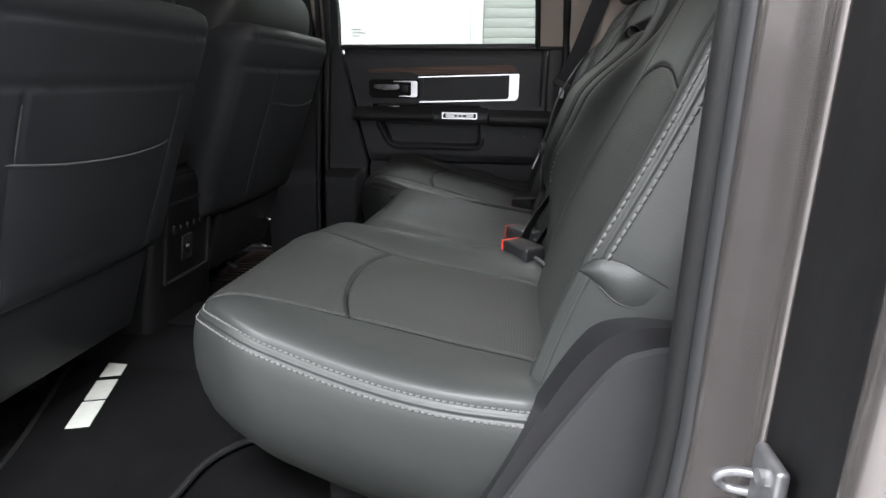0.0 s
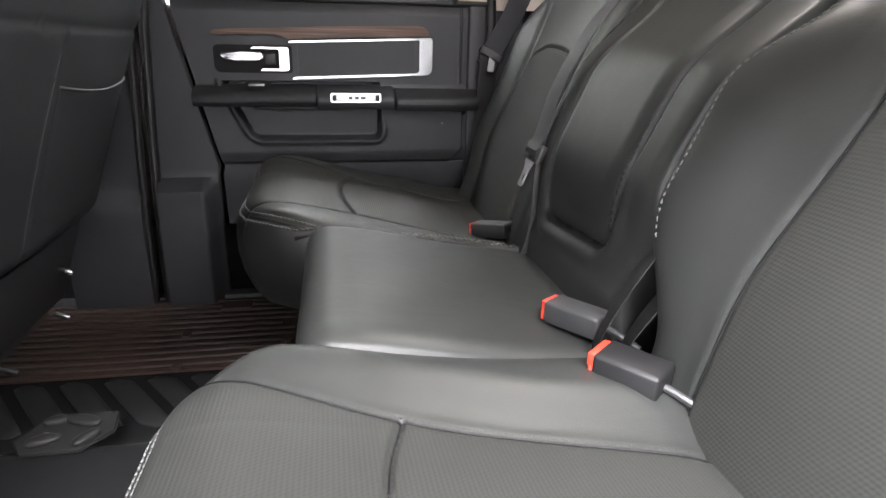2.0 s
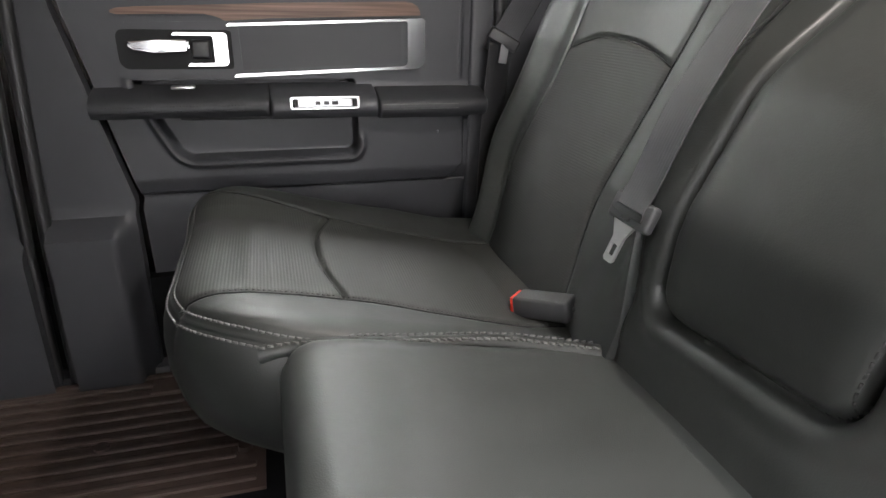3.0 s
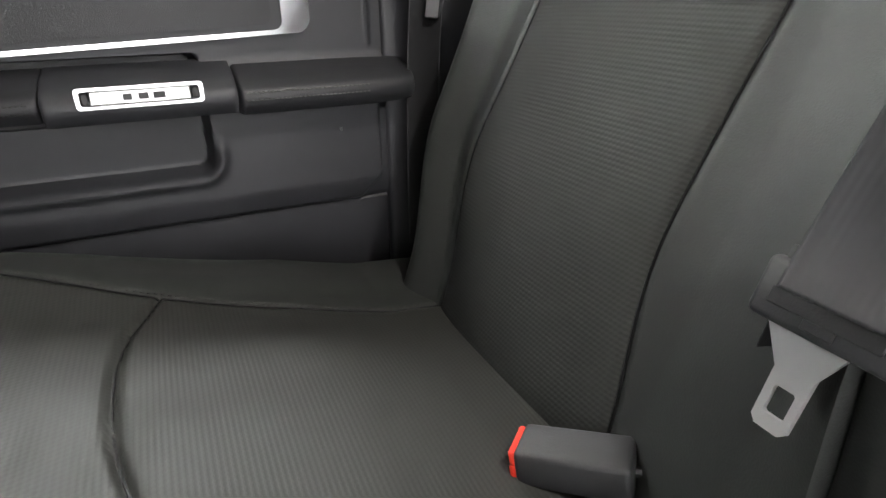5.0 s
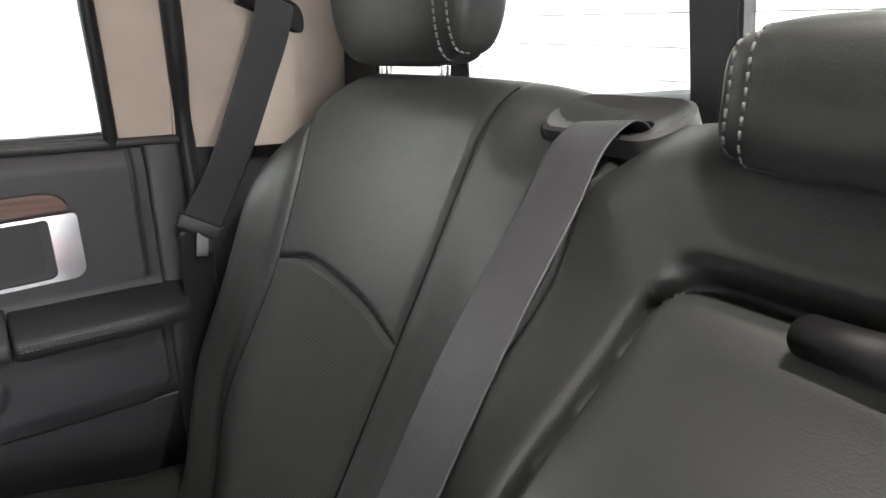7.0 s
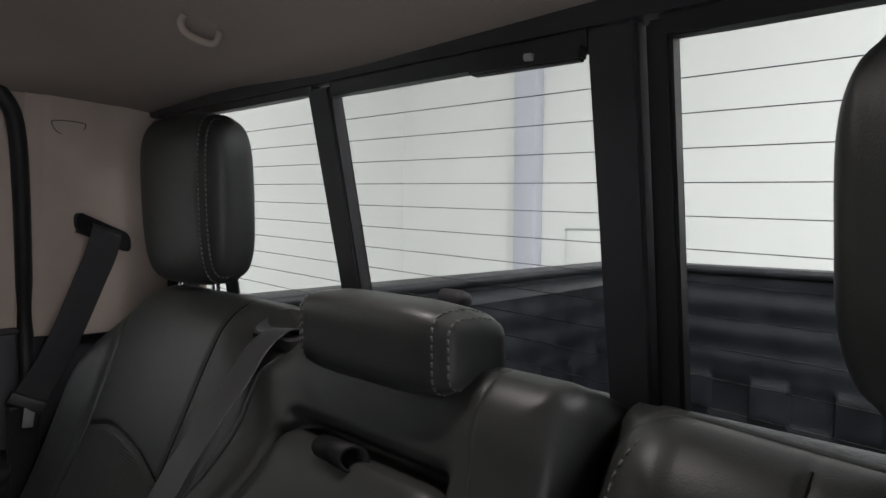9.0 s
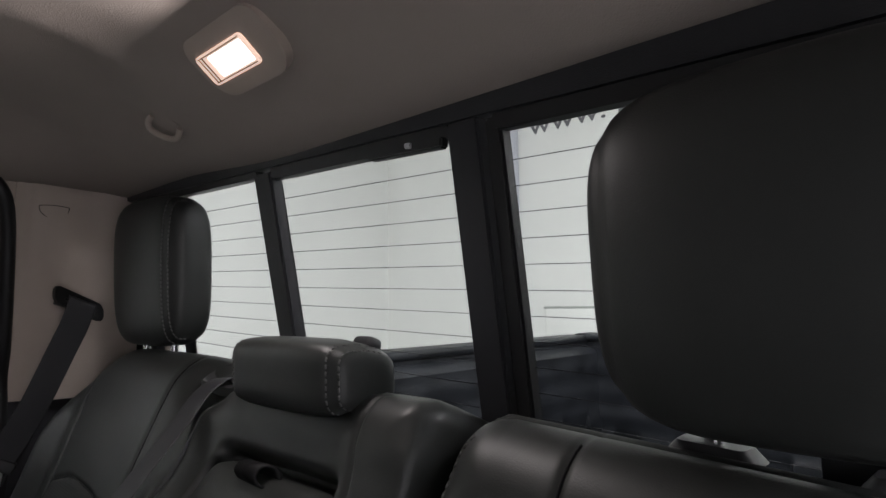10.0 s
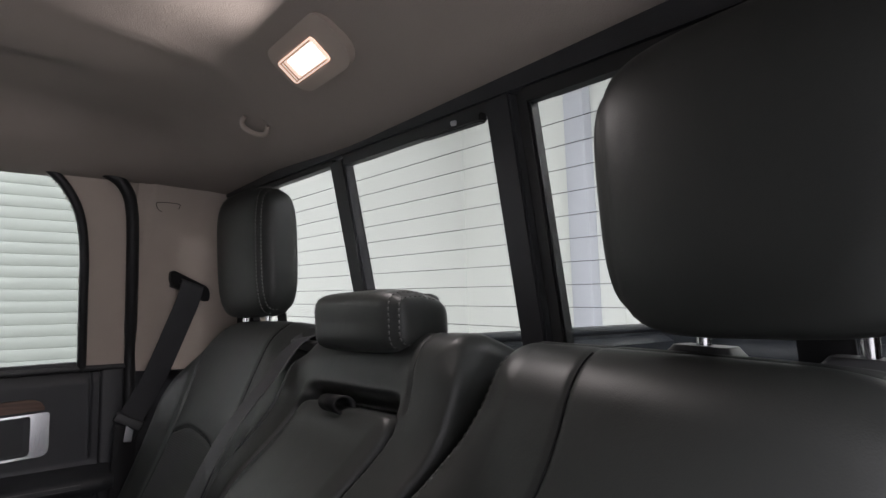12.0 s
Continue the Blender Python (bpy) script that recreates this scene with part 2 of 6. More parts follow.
def prism(bm, outline, depth_vec):
    """A solid from a planar outline of 3D points, swept along depth_vec."""
    lo = [bm.verts.new(p) for p in outline]
    hi = [bm.verts.new(Vector(p) + Vector(depth_vec)) for p in outline]
    n = len(lo)
    bm.faces.new(lo)
    bm.faces.new(hi[::-1])
    for i in range(n):
        bm.faces.new((lo[i], hi[i], hi[(i + 1) % n], lo[(i + 1) % n]))


def rounded_outline(w, h, radii, n=8):
    """A rounded rectangle of half sizes w, h about the origin; radii: low left, low right, top right, top left."""
    out = []
    for (sx, sy, r, a0) in ((1, 1, radii[2], 0), (-1, 1, radii[3], 90), (-1, -1, radii[0], 180), (1, -1, radii[1], 270)):
        for k in range(n + 1):
            a = radians(a0 + 90 * k / n)
            out.append((sx * (w - r) + r * math.cos(a), sy * (h - r) + r * math.sin(a)))
    return out


def frame_ring(bm, outer, inner, place, depth):
    """A frame between two outlines of equal length; place maps (u, v, d) to the world."""
    n = len(outer)
    g = [[bm.verts.new(place(u, v, d)) for u, v in ring] for ring, d in ((outer, 0), (outer, depth), (inner, depth), (inner, 0))]
    for k in range(4):
        A, B = g[k], g[(k + 1) % 4]
        for i in range(n):
            bm.faces.new((A[i], A[(i + 1) % n], B[(i + 1) % n], B[i]))


def smoothstep(a, b, x):
    t = np.clip((x - a) / (b - a), 0, 1)
    return t * t * (3 - 2 * t)


def seg_dist(a, b, line):
    """Distance of the points (a, b) from a polyline."""
    best = np.full(a.shape, 9.0)
    for (x0, y0), (x1, y1) in zip(line[:-1], line[1:]):
        dx, dy = x1 - x0, y1 - y0
        t = np.clip(((a - x0) * dx + (b - y0) * dy) / (dx * dx + dy * dy + 1e-12), 0, 1)
        best = np.minimum(best, np.hypot(a - x0 - t * dx, b - y0 - t * dy))
    return best


def curve_through(points, n=24):
    """A smooth polyline (Catmull-Rom) through 2D or 3D points."""
    p = [np.array(q, float) for q in points]
    p = [2 * p[0] - p[1]] + p + [2 * p[-1] - p[-2]]
    out = []
    for i in range(1, len(p) - 2):
        for k in range(n):
            t = k / n
            out.append(0.5 * (2 * p[i] + (p[i + 1] - p[i - 1]) * t + (2 * p[i - 1] - 5 * p[i] + 4 * p[i + 1] - p[i + 2]) * t * t + (3 * p[i] - p[i - 1] - 3 * p[i + 1] + p[i + 2]) * t ** 3))
    out.append(p[-2])
    return np.array(out)


class Pad:
    """An upholstered cushion over a rounded rectangle a0..a1 x b0..b1, with a crown, rolled edges, seams and a skirt.
    place maps arrays (a, b, c) to the world."""

    def __init__(self, span, radii, crown, place, roll, skirt, seams=(), warp=None, res=0.0045, side_seam=None):
        a0, a1, b0, b1 = span
        self.ca, self.cb, self.w, self.h = (a0 + a1) / 2, (b0 + b1) / 2, (a1 - a0) / 2, (b1 - b0) / 2
        self.radii, self.crown, self.place, self.roll, self.seams, self.warp = radii, crown, place, roll, seams, warp
        na, nb = int(2 * self.w / res), int(2 * self.h / res)
        X, Y = np.meshgrid(np.linspace(-1, 1, na + 1), np.linspace(-1, 1, nb + 1), indexing="ij")
        s = np.maximum(np.maximum(np.abs(X), np.abs(Y)), 1e-9)
        px, py = self._round(X / s * self.w, Y / s * self.h)
        A, B = self.ca + px * s, self.cb + py * s
        C = self.height(A, B)
        idx = np.arange((na + 1) * (nb + 1)).reshape(na + 1, nb + 1)
        F = np.stack([idx[:-1, :-1], idx[1:, :-1], idx[1:, 1:], idx[:-1, 1:]], -1).reshape(-1, 4)
        loop = np.concatenate([idx[:-1, 0], idx[-1, :-1], idx[:0:-1, -1], idx[0, :0:-1]])
        P = np.stack([A.ravel(), B.ravel()], -1)
        L = P[loop]
        t = np.roll(L, -1, 0) - np.roll(L, 1, 0)
        nrm = np.stack([t[:, 1], -t[:, 0]], -1) / (np.linalg.norm(t, axis=1, keepdims=True) + 1e-12)
        V = [np.stack([A.ravel(), B.ravel(), C.ravel()], -1)]
        cedge = C.ravel()[loop]
        self.rings = [np.stack([L[:, 0], L[:, 1], cedge], -1)]
        prev = loop
        side = []
        base = len(V[0])
        for out, drop in skirt:
            Q = L + nrm * out
            V.append(np.stack([Q[:, 0], Q[:, 1], cedge - drop], -1))
            self.rings.append(V[-1])
            cur = np.arange(base, base + len(loop))
            side.append(np.stack([prev, cur, np.roll(cur, -1), np.roll(prev, -1)], -1))
            prev = cur
            base += len(loop)
        self.local = np.concatenate(V)
        self.top, self.side = F, np.concatenate(side) if side else np.zeros((0, 4), int)
        self.last = prev
        self.world = self.to_world(self.local)
        self.rings = [self.to_world(r) for r in self.rings]

    def to_world(self, V):
        a, b, c = V[:, 0], V[:, 1], V[:, 2]
        if self.warp:
            a, b = self.warp(a, b)
        return np.stack(self.place(a, b, c), -1)

    def _round(self, px, py):
        ox, oy = px.copy(), py.copy()
        for (sx, sy, r) in ((-1, -1, self.radii[0]), (1, -1, self.radii[1]), (1, 1, self.radii[2]), (-1, 1, self.radii[3])):
            if r <= 0:
                continue
            qx, qy = sx * px - (self.w - r), sy * py - (self.h - r)
            m = (qx > 0) & (qy > 0)
            ang = np.where(qx >= qy, 45 * qy / r, 90 - 45 * qx / r)
            th = np.radians(ang)
            ox = np.where(m, sx * (self.w - r + r * np.cos(th)), ox)
            oy = np.where(m, sy * (self.h - r + r * np.sin(th)), oy)
        return ox, oy

    def inside(self, A, B):
        x, y = A - self.ca, B - self.cb
        r = np.where(y < 0, np.where(x < 0, self.radii[0], self.radii[1]), np.where(x < 0, self.radii[3], self.radii[2]))
        qx, qy = np.abs(x) - self.w + r, np.abs(y) - self.h + r
        return r - np.minimum(np.maximum(qx, qy), 0) - np.hypot(np.maximum(qx, 0), np.maximum(qy, 0))

    def height(self, A, B):
        d = self.inside(A, B)
        dist, depth = self.roll
        depth = depth(A, B) if callable(depth) else depth
        k = np.clip(1 - d / dist, 0, 1)
        C = self.crown(A, B) - depth * (1 - np.sqrt(np.clip(1 - k * k, 0, 1)))
        groove = np.zeros(np.shape(A))
        for line, width, deep in self.seams:
            groove = np.maximum(groove, deep * np.exp(-(seg_dist(A, B, line) / width) ** 2))
        C = C - groove
        return C

    def on(self, line, lift=0.0):
        """World points and normals on the top along a polyline of (a, b)."""
        line = np.asarray(line, float)
        def at(q):
            return self.to_world(np.stack([q[:, 0], q[:, 1], self.height(q[:, 0], q[:, 1]) + lift], -1))
        P = at(line)
        e = 0.003
        n = np.cross(at(line + [e, 0]) - P, at(line + [0, e]) - P)
        n /= np.linalg.norm(n, axis=1, keepdims=True) + 1e-12
        return P, n

    def emit(self, parent, groups, side=None):
        """groups: (name, material, test(a, b), label); each takes the top faces whose middle passes first."""
        mid = self.local[self.top][:, :, :2].mean(1)
        left = np.ones(len(self.top), bool)
        made = []
        for name, mat, test, label in groups:
            m = left & (test(mid[:, 0], mid[:, 1]) if test else True)
            left &= ~m
            F = self.top[m]
            if side is not None and test is None and side[0] == "":
                F = np.concatenate([F, self.side])
            made.append(self._sub(name, F, mat, parent, label))
        if side is not None and side[0]:
            made.append(self._sub(side[0], self.side, side[1], parent, side[2] if len(side) > 2 else ""))
        return made

    def _sub(self, name, F, mat, parent, label):
        used, inv = np.unique(F.ravel(), return_inverse=True)
        flip = self._flip()
        FF = inv.reshape(F.shape)
        if flip:
            FF = FF[:, ::-1]
        return mesh_part(name, self.world[used], FF, mat, parent, self.local[used][:, :2], True, label)

    def _flip(self):
        o = self.to_world(np.array([[self.ca, self.cb, 0.0], [self.ca + 0.01, self.cb, 0], [self.ca, self.cb + 0.01, 0], [self.ca, self.cb, 0.01]]))
        return np.dot(np.cross(o[1] - o[0], o[2] - o[0]), o[3] - o[0]) < 0


def resample(P, N, step):
    d = np.concatenate([[0], np.cumsum(np.linalg.norm(np.diff(P, axis=0), axis=1))])
    s = np.arange(0.5 * step, d[-1], step)
    f = lambda W: np.stack([np.interp(s, d, W[:, k]) for k in range(3)], -1)
    Q, M = f(P), f(N)
    T = np.stack([np.gradient(Q[:, k]) for k in range(3)], -1)
    T /= np.linalg.norm(T, axis=1, keepdims=True) + 1e-12
    M -= (M * T).sum(1, keepdims=True) * T
    M /= np.linalg.norm(M, axis=1, keepdims=True) + 1e-12
    return Q, M, T


def stitches(name, P, N, parent, mat=None, pitch=0.0075, length=0.0052, width=0.0021, height=0.0012, skew=0.0, shift=0.0):
    """A row of single thread stitches along a line on a surface."""
    Q, M, T = resample(np.asarray(P, float), np.asarray(N, float), pitch)
    S = np.cross(M, T)
    Q = Q + S * shift
    V, F = [], []
    rng = np.random.RandomState(len(Q))
    for q, m, t, s in zip(Q, M, T, S):
        t = t + s * (skew + rng.uniform(-0.05, 0.05))
        b = len(V)
        for dz, k in ((-0.0006, 1.0), (height * 0.6, 1.0), (height, 0.62)):
            for su, sv in ((-1, -1), (1, -1), (1, 1), (-1, 1)):
                V.append(q + t * su * length / 2 * (0.8 + 0.2 * k) + s * sv * width / 2 * k + m * dz)
        for r in (0, 4):
            for k in range(4):
                F.append((b + r + k, b + r + (k + 1) % 4, b + r + 4 + (k + 1) % 4, b + r + 4 + k))
        F.append((b + 8, b + 9, b + 10, b + 11))
    return mesh_part(name, V, F, mat or THREAD, parent)


def ribbon(name, pts, widths, width, parent, mat=None, thick=0.0014, n=14):
    """Belt webbing along 3D points; widths are the directions across it."""
    P = curve_through(pts, n)
    W = curve_through(widths, n)
    W /= np.linalg.norm(W, axis=1, keepdims=True)
    T = np.stack([np.gradient(P[:, k]) for k in range(3)], -1)
    N = np.cross(W, T)
    N /= np.linalg.norm(N, axis=1, keepdims=True) + 1e-12
    prof = [(-0.5, 0.3), (-0.46, 0.5), (-0.2, 0.42), (0.0, 0.5), (0.2, 0.42), (0.46, 0.5), (0.5, 0.3), (0.5, -0.3), (0.46, -0.5), (-0.46, -0.5), (-0.5, -0.3)]
    V, F, UV = [], [], []
    m = len(prof)
    for i, (p, w, nn) in enumerate(zip(P, W, N)):
        for u, v in prof:
            V.append(p + w * u * width + nn * v * thick)
            UV.append((u * width, i * 0.004))
    for i in range(len(P) - 1):
        for k in range(m):
            F.append((i * m + k, i * m + (k + 1) % m, (i + 1) * m + (k + 1) % m, (i + 1) * m + k))
    F.append(tuple(range(m))[::-1])
    F.append(tuple((len(P) - 1) * m + k for k in range(m)))
    return mesh_part(name, V, F, mat or WEBBING, parent, UV)


def sheet(name, xs, ys, fn, mat, parent=None, thick=None, uv=False, label="", keep=None):
    """A grid surface fn(u, v) -> (x, y, z); thick gives it a back face along that vector; keep(u, v) leaves holes."""
    U, W = np.meshgrid(xs, ys, indexing="ij")
    X, Y, Z = fn(U, W)
    V = np.stack([X.ravel(), Y.ravel(), Z.ravel()], -1)
    n0, n1 = U.shape
    idx = np.arange(n0 * n1).reshape(n0, n1)
    F = np.stack([idx[:-1, :-1], idx[1:, :-1], idx[1:, 1:], idx[:-1, 1:]], -1).reshape(-1, 4)
    if keep is not None:
        mu = np.stack([U.ravel(), W.ravel()], -1)[F].mean(1)
        F = F[keep(mu[:, 0], mu[:, 1])]
    if thick is not None:
        N = len(V)
        V = np.concatenate([V, V + np.asarray(thick)])
        edges = {}
        for f in F:
            for i in range(4):
                a, b = int(f[i]), int(f[(i + 1) % 4])
                edges[(a, b)] = 1
        rim = [(a, b) for (a, b) in edges if (b, a) not in edges]
        F = np.concatenate([F, F[:, ::-1] + N, np.array([(b, a, a + N, b + N) for a, b in rim], int)])
    ob = mesh_part(name, V, F, mat, parent, np.stack([U.ravel(), W.ravel()], -1)[np.arange(len(V)) % (n0 * n1)], True, label)
    sharp_edges(ob.data, 40)
    return ob


# ---- the hall round the truck ----
def slab(name, size, at, mat, label, category="wall", r=0.0):
    ob = box_part(name, size, at, mat, None, r=r)
    return tagged(ob, label, category, kind="structure")


GROUND = -0.42
slab("ground", (16, 14, 0.2), (0.5, 0, GROUND - 0.1), CONCRETE, "smooth grey concrete floor of a bright hall", "floor")
slab("wall_far", (16, 0.2, 4.4), (0.5, 4.12, 1.6), WALLWHITE, "plain white painted wall beyond the truck")
# near and front walls are out of view; their grey only dims the bounce
slab("wall_near", (16, 0.2, 4.4), (0.5, -5.0, 1.6), WALLDIM, "unseen wall beside the truck, greyed to cut bounced light")
slab("wall_rear", (0.2, 14, 4.4), (4.02, 0, 1.6), WALLWHITE, "plain white painted wall behind the truck bed")
slab("wall_front", (0.2, 14, 4.4), (-6.5, 0, 1.6), WALLDIM, "unseen wall before the truck, greyed to cut bounced light")
slab("ceiling", (16, 14, 0.2), (0.5, 0, 3.75), WALLWHITE, "white painted hall ceiling", "ceiling")
slab("wall_column", (0.12, 0.21, 3.9), (3.87, 2.465, 1.6), COLUMNGREY, "pale blue-grey wall column", "column", 0.01)


def shutter(x0, x1, y, z0, z1):
    ob = thing("roller_shutter", ((x0 + x1) / 2, y, z0), "pale ribbed roller shutter closed in the white wall", "shutter", kind="structure")
    z, k = z0, 0
    base = None
    while z < z1:
        if base is None:
            bm = bmesh.new()
            rbox(bm, (x1 - x0, 0.03, 0.076), ((x0 + x1) / 2, y, z + 0.038), None, 0.006, 2)
            base = part("slat", bm, SHUTTER, ob)
        else:
            c = base.copy()
            scene.collection.objects.link(c)
            c.location.z += z - z0
        z += 0.075
    for sx in (x0 - 0.05, x1 + 0.05):
        box_part("guide_rail", (0.1, 0.09, z1 - z0 + 0.2), (sx, y, (z0 + z1) / 2), WALLWHITE, ob, r=0.008)
    return ob


shutter(-0.36, 1.5, 3.96, GROUND, 2.9)

# ---- web address high on the rear wall; only its beginning can be read ----
sign = thing("wall_sign", (3.915, 1.9, 2.64), "grey painted web address on the white rear wall", "sign", kind="structure")
words = bpy.data.curves.new("words", "FONT")
words.body = "www."
words.extrude = 0.002
holder = bpy.data.objects.new("words", words)
letters = bpy.data.meshes.new_from_object(holder)
bpy.data.objects.remove(holder)
reach = [max(v.co[k] for v in letters.vertices) for k in (0, 1)]
turned = Matrix(((0, 0, -1, 3.916), (-1, 0, 0, 2.245), (0, 1, 0, 2.553), (0, 0, 0, 1)))
letters.transform(turned @ Matrix.Diagonal((0.70 / reach[0], 0.10 / reach[1], 1, 1)))
letters.materials.clear()
letters.materials.append(SIGNGREY)
lettering = bpy.data.objects.new("lettering", letters)
scene.collection.objects.link(lettering)
lettering.parent = sign
lettering.matrix_parent_inverse = Matrix.Translation(sign.location).inverted()
for y0, y1 in ((1.44, 0.62), (0.55, 0.28)):
    box_part("word_bar", (0.004, y0 - y1, 0.10), (3.916, (y0 + y1) / 2, 2.603), SIGNGREY, sign, None, 0.0)
panel = thing("wall_panel", (3.90, 1.86, 0.85), "white metal cover plate on the rear wall", "panel", kind="structure")
box_part("cover", (0.03, 0.50, 0.42), (3.905, 1.86, 0.90), WALLWHITE, panel, None, 0.006)
box_part("cover_lip", (0.012, 0.54, 0.02), (3.900, 1.86, 1.12), SHUTTER, panel, None, 0.003)

# ---- the cab's shell ----
FLOOR = 0.262


def cpil_y(z):
    return 0.842 - 0.314 * (z - 0.995)


# floor pan and tunnel
def floor_height(X, Y):
    hump = 0.055 * smoothstep(0.20, 0.10, np.abs(Y - 0.02)) * smoothstep(-0.30, -0.45, X)
    return FLOOR - 0.004 + hump


tagged(sheet("floor", np.linspace(-2.0, 0.40, 97), np.linspace(-0.80, 0.80, 65), lambda U, W: (U, W, floor_height(U, W)), CARPET, thick=(0, 0, -0.05)), "black carpeted cab floor with a low tunnel", "floor", kind="structure")


# headliner
def liner_height(X, Y):
    z = np.interp(X, [-2.2, -1.0, -0.4, 0.04, 0.10, 0.225, 0.255, 0.30], [1.36, 1.445, 1.455, 1.452, 1.440, 1.377, 1.368, 1.364])
    for dx in (-0.02, 0.02):
        z = z + np.interp(X + dx, [-2.2, -1.0, -0.4, 0.04, 0.10, 0.225, 0.255, 0.30], [1.36, 1.445, 1.455, 1.452, 1.440, 1.377, 1.368, 1.364])
    z = z / 3
    side = smoothstep(0.50, 0.735, np.abs(Y))
    z = z - side * np.maximum(z - 1.372, 0) * 0.95
    z = z - 0.018 * smoothstep(0.12, 0.27, X) * smoothstep(0.48, 0.10, Y)
    # the raised fields beside the lamp
    z = z + 0.010 * smoothstep(0.30, 0.36, np.abs(Y)) * smoothstep(0.62, 0.56, np.abs(Y)) * smoothstep(-0.02, -0.10, X)
    z = z + 0.012 * np.exp(-((X - 0.20) / 0.04) ** 2 - ((np.abs(Y) - 0.37) / 0.05) ** 2)
    # soft folds beside the lamp and the hollow round the hook
    z = z + 0.006 * np.exp(-((Y + 0.15 + 0.25 * (X - 0.1)) / 0.022) ** 2) * smoothstep(-0.15, 0.02, X) * smoothstep(0.20, 0.12, X)
    z = z - 0.005 * np.exp(-((Y - 0.19 - 0.2 * (X - 0.1)) / 0.03) ** 2) * smoothstep(-0.2, 0.0, X) * smoothstep(0.20, 0.12, X)
    z = z + 0.012 * np.exp(-((X - 0.150) / 0.028) ** 2 - ((Y - 0.318) / 0.040) ** 2)
    return z


tagged(sheet("headliner", np.linspace(-1.75, 0.30, 206), np.linspace(-0.745, 0.745, 150), lambda U, W: (U, W, liner_height(U, W)), FABRIC, thick=(0, 0, 0.03)), "taupe woven cloth headliner", "ceiling", kind="structure")
tagged(sheet("cab_roof", np.linspace(-1.8, 0.42, 30), np.linspace(-0.80, 0.80, 24), lambda U, W: (U, W, 1.53 - 0.10 * (np.abs(W) / 0.8) ** 4 - 0.06 * smoothstep(0.1, 0.42, U)), PAINT, thick=(0, 0, 0.02)), "grey metallic painted cab roof", "roof", kind="structure")


# the far side, above the belt: beige trim with the door window
def win_rear(z):
    return np.interp(z, [0.99, 1.25, 1.31, 1.36, 1.385, 1.398], [0.022, 0.008, -0.005, -0.035, -0.06, -0.10])


def far_upper(U, W):
    return U, cpil_y(W) + 0.004 * np.exp(-((U - win_rear(W)) / 0.012) ** 2), W


def far_keep(x, z):
    window = (x > -0.655) & (x < win_rear(z)) & (z > 0.992) & (z < 1.392)
    front = (x < -0.79) & (x > -1.55 + 0.9 * (z - 1.0)) & (z > 0.97) & (z < 1.36)
    return ~(window | front)


tagged(sheet("door_frame_trim", np.linspace(-1.9, 0.10, 401), np.linspace(0.978, 1.412, 88), far_upper, BEIGE, thick=(0, 0.035, 0), keep=far_keep), "beige moulded trim round the side windows", "trim", kind="structure")


def edge_tube(name, pts, r, mat, label, category="seal", parent=None):
    bm = bmesh.new()
    tube(bm, curve_through(pts, 10), r, 10)
    ob = part(name, bm, mat, parent)
    return tagged(ob, label, category, kind="structure") if parent is None else ob


edge_tube("window_seal", [(win_rear(z) + 0.002, cpil_y(z) - 0.003, z) for z in (0.985, 1.06, 1.14, 1.22, 1.28, 1.32, 1.352, 1.375, 1.39)] + [(-0.12, cpil_y(1.397) - 0.003, 1.397), (-0.3, cpil_y(1.4) - 0.003, 1.40), (-0.66, cpil_y(1.4) - 0.003, 1.40)], 0.009, BLACK, "black rubber seal round the door window")
edge_tube("belt_seal", [(-0.66, 0.846, 0.988), (-0.3, 0.846, 0.992), (0.03, 0.846, 0.996)], 0.008, BLACK, "black rubber seal along the window sill")
edge_tube("door_seal", [(0.127, 0.835, 0.55), (0.121, 0.838, 0.75), (0.116, cpil_y(0.985) - 0.004, 0.985), (0.109, cpil_y(1.1) - 0.006, 1.1), (0.101, cpil_y(1.22) - 0.006, 1.22), (0.092, cpil_y(1.31) - 0.008, 1.31), (0.078, cpil_y(1.36) - 0.01, 1.355), (0.045, cpil_y(1.385) - 0.01, 1.385), (-0.03, cpil_y(1.4) - 0.01, 1.402), (-0.3, cpil_y(1.405) - 0.01, 1.408), (-0.7, cpil_y(1.405) - 0.01, 1.408)], 0.0125, BLACK, "black rubber door seal")


# C-pillar trim, beige above and dark below the belt
def cpil(U, W):
    return U, cpil_y(W) - 0.004 - 0.02 * smoothstep(0.22, 0.30, U) * smoothstep(1.0, 1.3, W) - 0.006 * smoothstep(0.118, 0.13, U) - 0.038 * smoothstep(0.125, 0.19, U) * smoothstep(1.34, 1.22, W), W


tagged(sheet("pillar_trim", np.linspace(0.100, 0.41, 62), np.linspace(0.975, 1.376, 60), cpil, BEIGE, thick=(0, 0.03, 0)), "beige moulded trim on the rear pillar", "trim", kind="structure")
tagged(sheet("pillar_trim_lower", np.linspace(0.112, 0.36, 20), np.linspace(0.26, 0.975, 30), lambda U, W: (U, 0.838 + 0.008 * smoothstep(0.975, 0.95, W) + 0 * U, W), PLASTIC, thick=(0, 0.03, 0)), "dark grey plastic trim below the pillar", "trim", kind="structure")
cover = bmesh.new()
ring = [(0.1605 + 0.0245 * math.cos(a), 1.337 + (0.020 * math.sin(a) if math.sin(a) < 0 else 0.003 * math.sin(a))) for a in np.linspace(0, 2 * math.pi, 28, endpoint=False)]
tube(cover, [(x, cpil_y(z) - 0.0105, z) for x, z in ring], 0.0007, 6, True)
tagged(part("airbag_tab", cover, DARKTHREAD), "half-round tab line moulded in the beige pillar", "trim", kind="structure")

